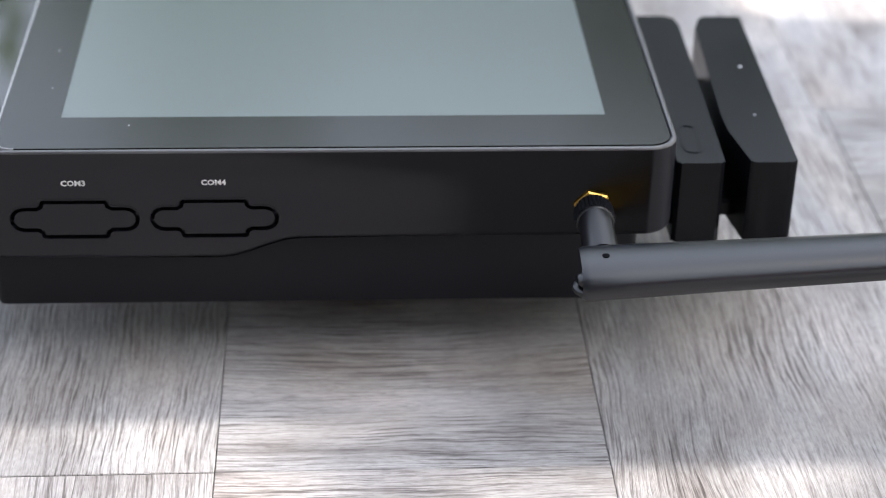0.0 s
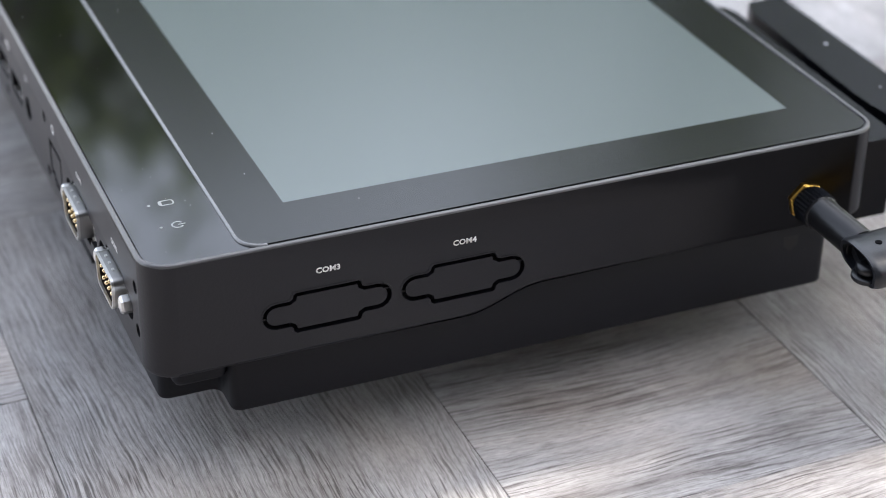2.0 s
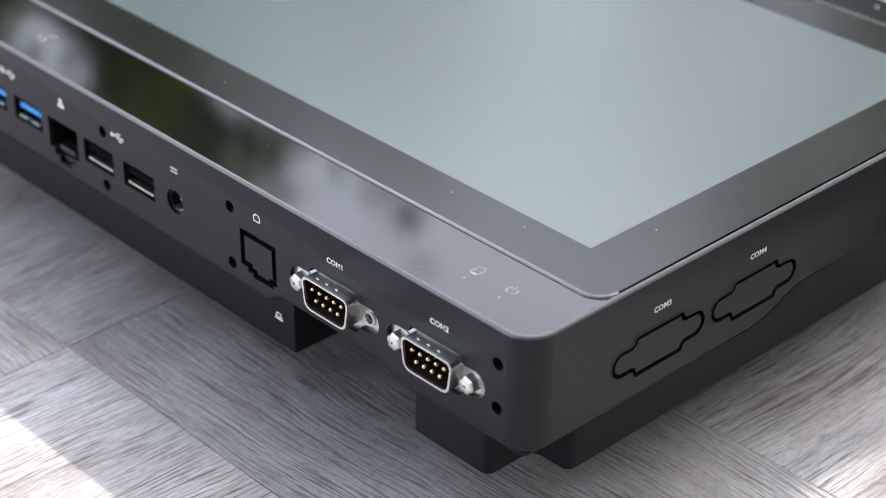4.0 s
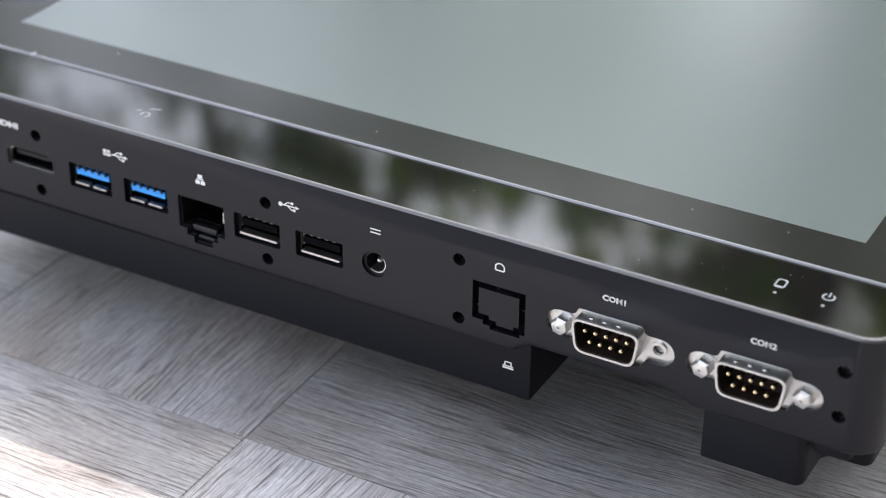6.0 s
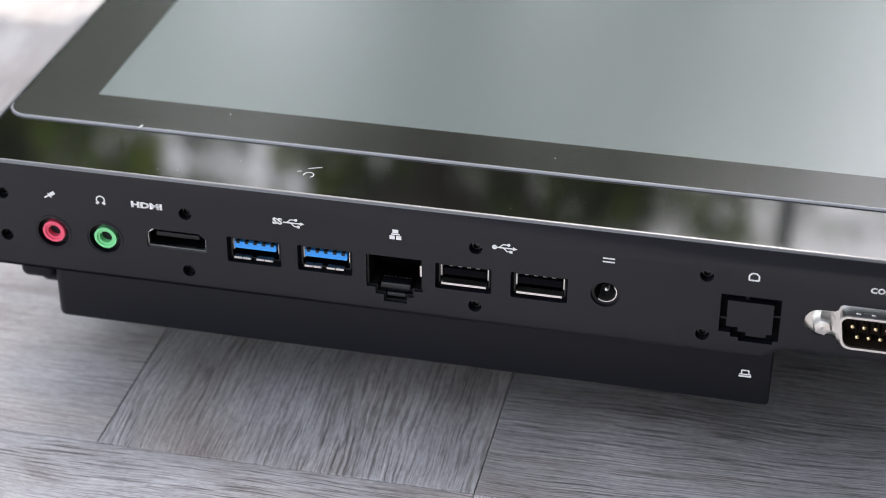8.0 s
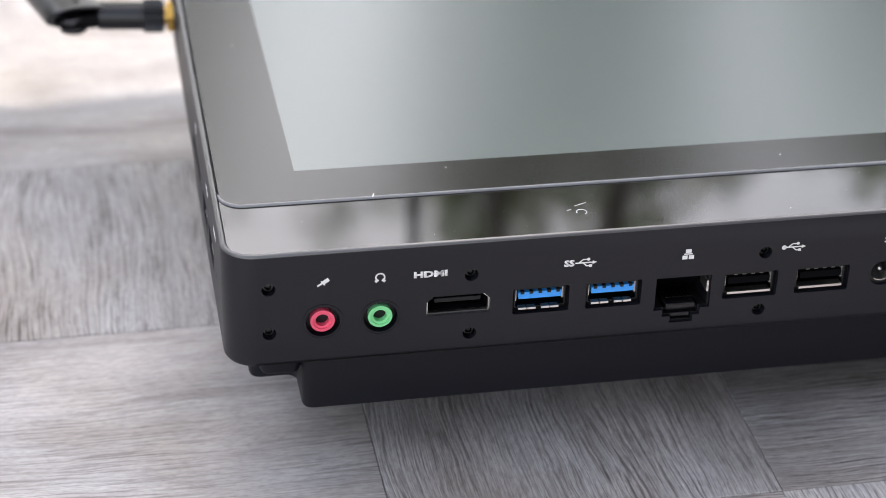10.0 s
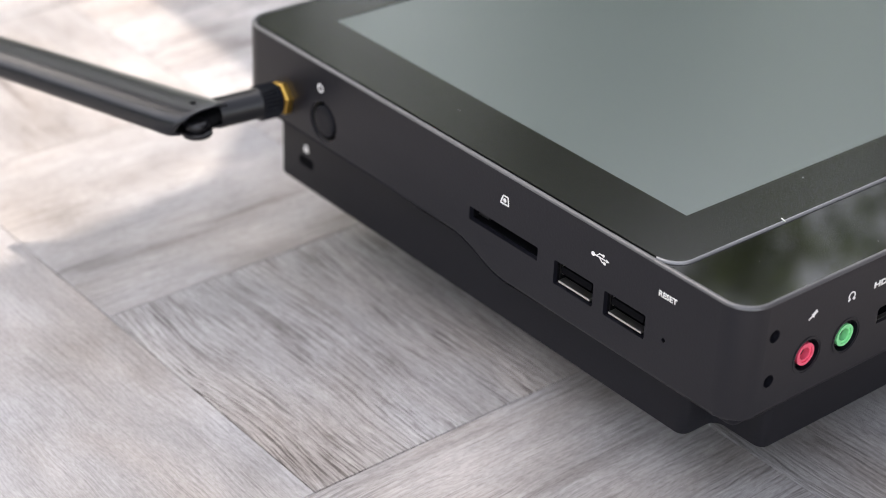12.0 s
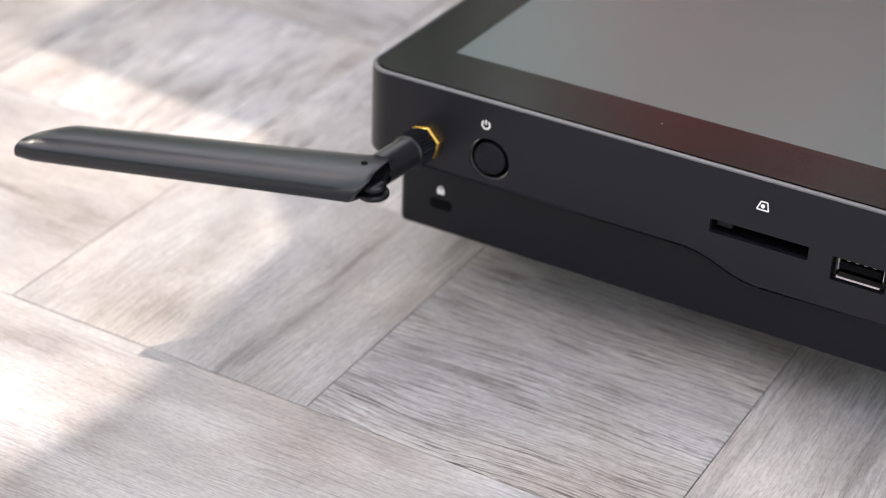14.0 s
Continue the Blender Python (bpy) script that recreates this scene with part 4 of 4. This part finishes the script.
def tree(x, y, height, spread, low, leaves, seed, mat, label, leaf=0.09, stout=1.0):
    rng = random.Random(seed)
    thing = tagged(new("tree"), label, "tree", group="garden trees")
    thing.matrix_world = pose(x, y, -0.014, 0, 0, rng.uniform(0, 360))
    bm = bmesh.new()
    limbs = []

    def limb(a, b, r0, r1, bend):
        pts = []
        for k in range(5):
            f = k / 4
            pts.append((a.lerp(b, f) + bend * math.sin(f * math.pi), r0 + (r1 - r0) * f))
        rows = []
        for p, r in pts:
            w = (b - a).normalized()
            u = w.orthogonal().normalized()
            v = w.cross(u)
            rows.append([bm.verts.new(p + (u * math.cos(k * math.pi / 3.5) + v * math.sin(k * math.pi / 3.5)) * r) for k in range(7)])
        for p, q in zip(rows, rows[1:]):
            for k in range(7):
                bm.faces.new((p[k], p[(k + 1) % 7], q[(k + 1) % 7], q[k]))
        limbs.append((a, b))

    top = Vector((rng.uniform(-0.2, 0.2), rng.uniform(-0.2, 0.2), height * 0.75)) * 1000
    limb(Vector((0, 0, -60)), top, 24 * height * stout, 10 + 25 * stout, Vector((rng.uniform(-90, 90), rng.uniform(-90, 90), 0)) * (2.2 - 1.2 * stout))
    for k in range(15):
        a = top * (low / height + (1 - low / height) * (k + rng.random()) / 15)
        ang = k * 2.4 + rng.uniform(-0.4, 0.4)
        reach = spread * rng.uniform(0.55, 1.0) * 1000
        b = a + Vector((math.cos(ang) * reach, math.sin(ang) * reach, rng.uniform(0.1, 0.7) * reach))
        limb(a, b, 12 + 28 * stout, 9, Vector((0, 0, rng.uniform(20, 120))))
    part("trunk", bm, BARK, thing, smooth=True)
    bm = bmesh.new()
    centres = []
    for a, b in limbs[1:] + limbs[1:]:
        for k in range(4):
            c = a.lerp(b, rng.uniform(0.35, 1.1))
            centres.append((c + Vector([rng.gauss(0, 110) for _ in range(3)]), rng.uniform(0.24, 0.46) * spread * 1000))
    for k in range(leaves):
        c, r = rng.choice(centres)
        p = c + Vector([rng.gauss(0, 0.55) * r for _ in range(3)])
        d = Vector([rng.gauss(0, 1) for _ in range(3)]).normalized()
        s = d.orthogonal().normalized()
        q = leaf * 1000 * rng.uniform(0.6, 1.2)
        bm.faces.new([bm.verts.new(p + d * q * e + s * q * f) for e, f in ((-0.55, 0), (-0.05, 0.26), (0.55, 0), (-0.05, -0.26))])
    part("crown", bm, mat, thing)
    return thing


GARDEN = ((188, 5.5, 3.2, 0.8, 0.5, 3000, 1.0), (178, 5.0, 3.1, 0.7, 0.5, 3000, 1.0), (169, 5.0, 3.4, 0.6, 0.5, 3600, 0.9), (160, 5.0, 3.4, 0.6, 0.5, 3200, 0.9), (152, 5.2, 3.2, 0.6, 0.5, 2600, 0.9),
          (145, 5.0, 3.9, 0.45, 0.6, 4400, 1.0), (136, 5.0, 3.6, 0.55, 0.5, 3800, 0.9), (128, 5.2, 3.9, 0.5, 0.5, 3000, 0.9), (120, 5.0, 4.2, 0.45, 0.6, 2600, 0.7), (112, 6.0, 4.6, 0.5, 1.0, 1900, 0.35), (101, 5.0, 4.6, 0.42, 0.6, 2500, 0.8),
          (93, 5.2, 4.4, 0.25, 0.8, 2600, 0.5), (87, 6.0, 4.6, 0.5, 0.9, 1600, 0.3), (79, 6.0, 4.6, 0.55, 0.8, 1200, 0.3), (71, 5.0, 3.7, 0.5, 0.5, 4800, 0.8), (61, 5.0, 3.5, 0.5, 0.5, 4200, 0.8),
          (53, 5.5, 4.4, 0.5, 0.8, 1100, 0.3), (45, 4.6, 3.9, 0.42, 0.5, 5000, 1.0), (38, 5.5, 4.2, 0.5, 0.8, 1000, 0.3),
          (32, 4.8, 3.6, 0.35, 0.5, 3600, 0.8), (21, 5.2, 4.5, 0.65, 0.6, 7000, 1.0))
for k, (ang, dist, h, spread, low, leaves, stout) in enumerate(GARDEN):
    word = "slender sparse" if stout < 0.4 else "leafy green"
    tree(dist * math.cos(radians(ang)), dist * math.sin(radians(ang)), h, spread, low, leaves, k + 1, LEAF, word + " garden tree beside the paved terrace", 0.12, stout)
# added so that the screen has something reddish to reflect
tree(3.25, 0.92, 1.82, 0.5, 0.85, 6000, 77, MAROON_LEAF, "maroon-leaved tree added out of view to redden the screen's reflection", 0.1, 0.6)
# three unseen trees put in the sun's way to shade and dapple the floor
tree(0.98, 1.95, 3.6, 0.55, 2.5, 1300, 91, LEAF, "slender sparse tree added out of view to dapple the east floor", 0.11, 0.3)
tree(0.74, 2.45, 3.2, 0.4, 2.4, 4500, 93, LEAF, "slender leafy tree added out of view to shade the floor", 0.11, 0.3)
tree(-0.42, 2.7, 3.4, 0.75, 1.6, 480, 92, LEAF, "sparse green tree added out of view to dapple the west floor", 0.11)

# unseen board added to block the sun; its outline follows the shadow edges
BH = 0.8
BY = 0.075 + BH / math.tan(SUN_ELEVATION)
board = tagged(new("shade_board"), "grey canvas board on a pole, added out of view to cast the shade", "sunshade")
board.matrix_world = pose(0.1445, BY, 0)
bm = prism(bmesh.new(), Face((0, 0, 0), (1, 0, 0), (0, 1, 0)), [(-440, -125), (-150, -125), (-100, -119), (184, -119), (184, 66), (208, 74), (208, 178), (200, 310), (-75, 318), (-85, 205), (-140, 158), (-230, 148), (-440, 176)], 795, 805)
soften(bm, 3)
part("panel", bm, CANVAS, board)
part("pole", lathe(bmesh.new(), (60, 143, -14), (0, 0, 1), [(60, 0), (60, 8), (5, 14), (5, 835), (3, 842)], 16), POLE, board, smooth=40)
part("clamp", box(bmesh.new(), 42, 78, 123, 155, 780, 822, 3), POLE, board)

# ---- planks, piece by piece ----
plank_meshes = {}


def plank_mesh(length, width, mat):
    key = (round(length, 1), round(width, 1), mat.name)
    if key not in plank_meshes:
        bm = bmesh.new()
        g, c = 0.1, 0.22
        L, B = length / 2 - g, width / 2 - g
        lo = [bm.verts.new((sx * L, sy * B, -6)) for sx, sy in ((-1, -1), (1, -1), (1, 1), (-1, 1))]
        mid = [bm.verts.new((sx * L, sy * B, -c)) for sx, sy in ((-1, -1), (1, -1), (1, 1), (-1, 1))]
        hi = [bm.verts.new((sx * (L - c), sy * (B - c), 0)) for sx, sy in ((-1, -1), (1, -1), (1, 1), (-1, 1))]
        for p, q in ((lo, mid), (mid, hi)):
            for k in range(4):
                bm.faces.new((p[k], p[(k + 1) % 4], q[(k + 1) % 4], q[k]))
        bm.faces.new(hi)
        bm.faces.new(lo[::-1])
        bmesh.ops.scale(bm, vec=(MM, MM, MM), verts=bm.verts[:])
        me = bpy.data.meshes.new("plank")
        bm.to_mesh(me)
        bm.free()
        me.materials.append(mat)
        plank_meshes[key] = me
    return plank_meshes[key]


bm = bmesh.new()
box(bm, -684, 1175, -640, 1110, -13, -5)
part("underlay", bm, JOINT, floor)
taken = set()
rng = random.Random(11)
for i in range(-6, 12):
    for j in range(-6, 11):
        if (i, j) in taken:
            continue
        wide, tall = JOINED.get((i, j), (1, 1))
        if (i, j) not in JOINED and not (-2 < i < 5 and -2 < j < 4):
            turn = (i + j) % 4 < 2
            if turn and i < 11 and (i + 1, j) not in taken and (i + 1, j) not in JOINED and not (-2 < i + 1 < 5 and -2 < j < 4):
                wide = 2
            elif not turn:
                tall = 1
        for a in range(wide):
            for b in range(tall):
                taken.add((i + a, j + b))
        x0, x1 = grid_line(XS, i), grid_line(XS, i + wide)
        y0, y1 = grid_line(YS, j), grid_line(YS, j + tall)
        if i >= 2:
            y0, y1 = y0 + (2.6 if y0 > 0 else 0), y1 + (2.6 if y1 > 0 else 0)
        lengthways_y = tall > wide or (tall == wide and ((i, j) in ALONG_Y or ((i, j) not in ALONG_X and (i + j) % 2 == 1)))
        face_mat = SMOOTH_WOOD if x1 < 0 or (x1 < 60 and y0 > 150) else SOFT_WOOD if x1 < 60 and y0 < 60 else WOOD
        me = plank_mesh(y1 - y0, x1 - x0, face_mat) if lengthways_y else plank_mesh(x1 - x0, y1 - y0, face_mat)
        ob = new("plank", me)
        ob.parent = floor
        ob.matrix_local = pose((x0 + x1) / 2 * MM, (y0 + y1) / 2 * MM, rng.uniform(-0.00025, 0.0), 0, 0, 90 if lengthways_y else 0)
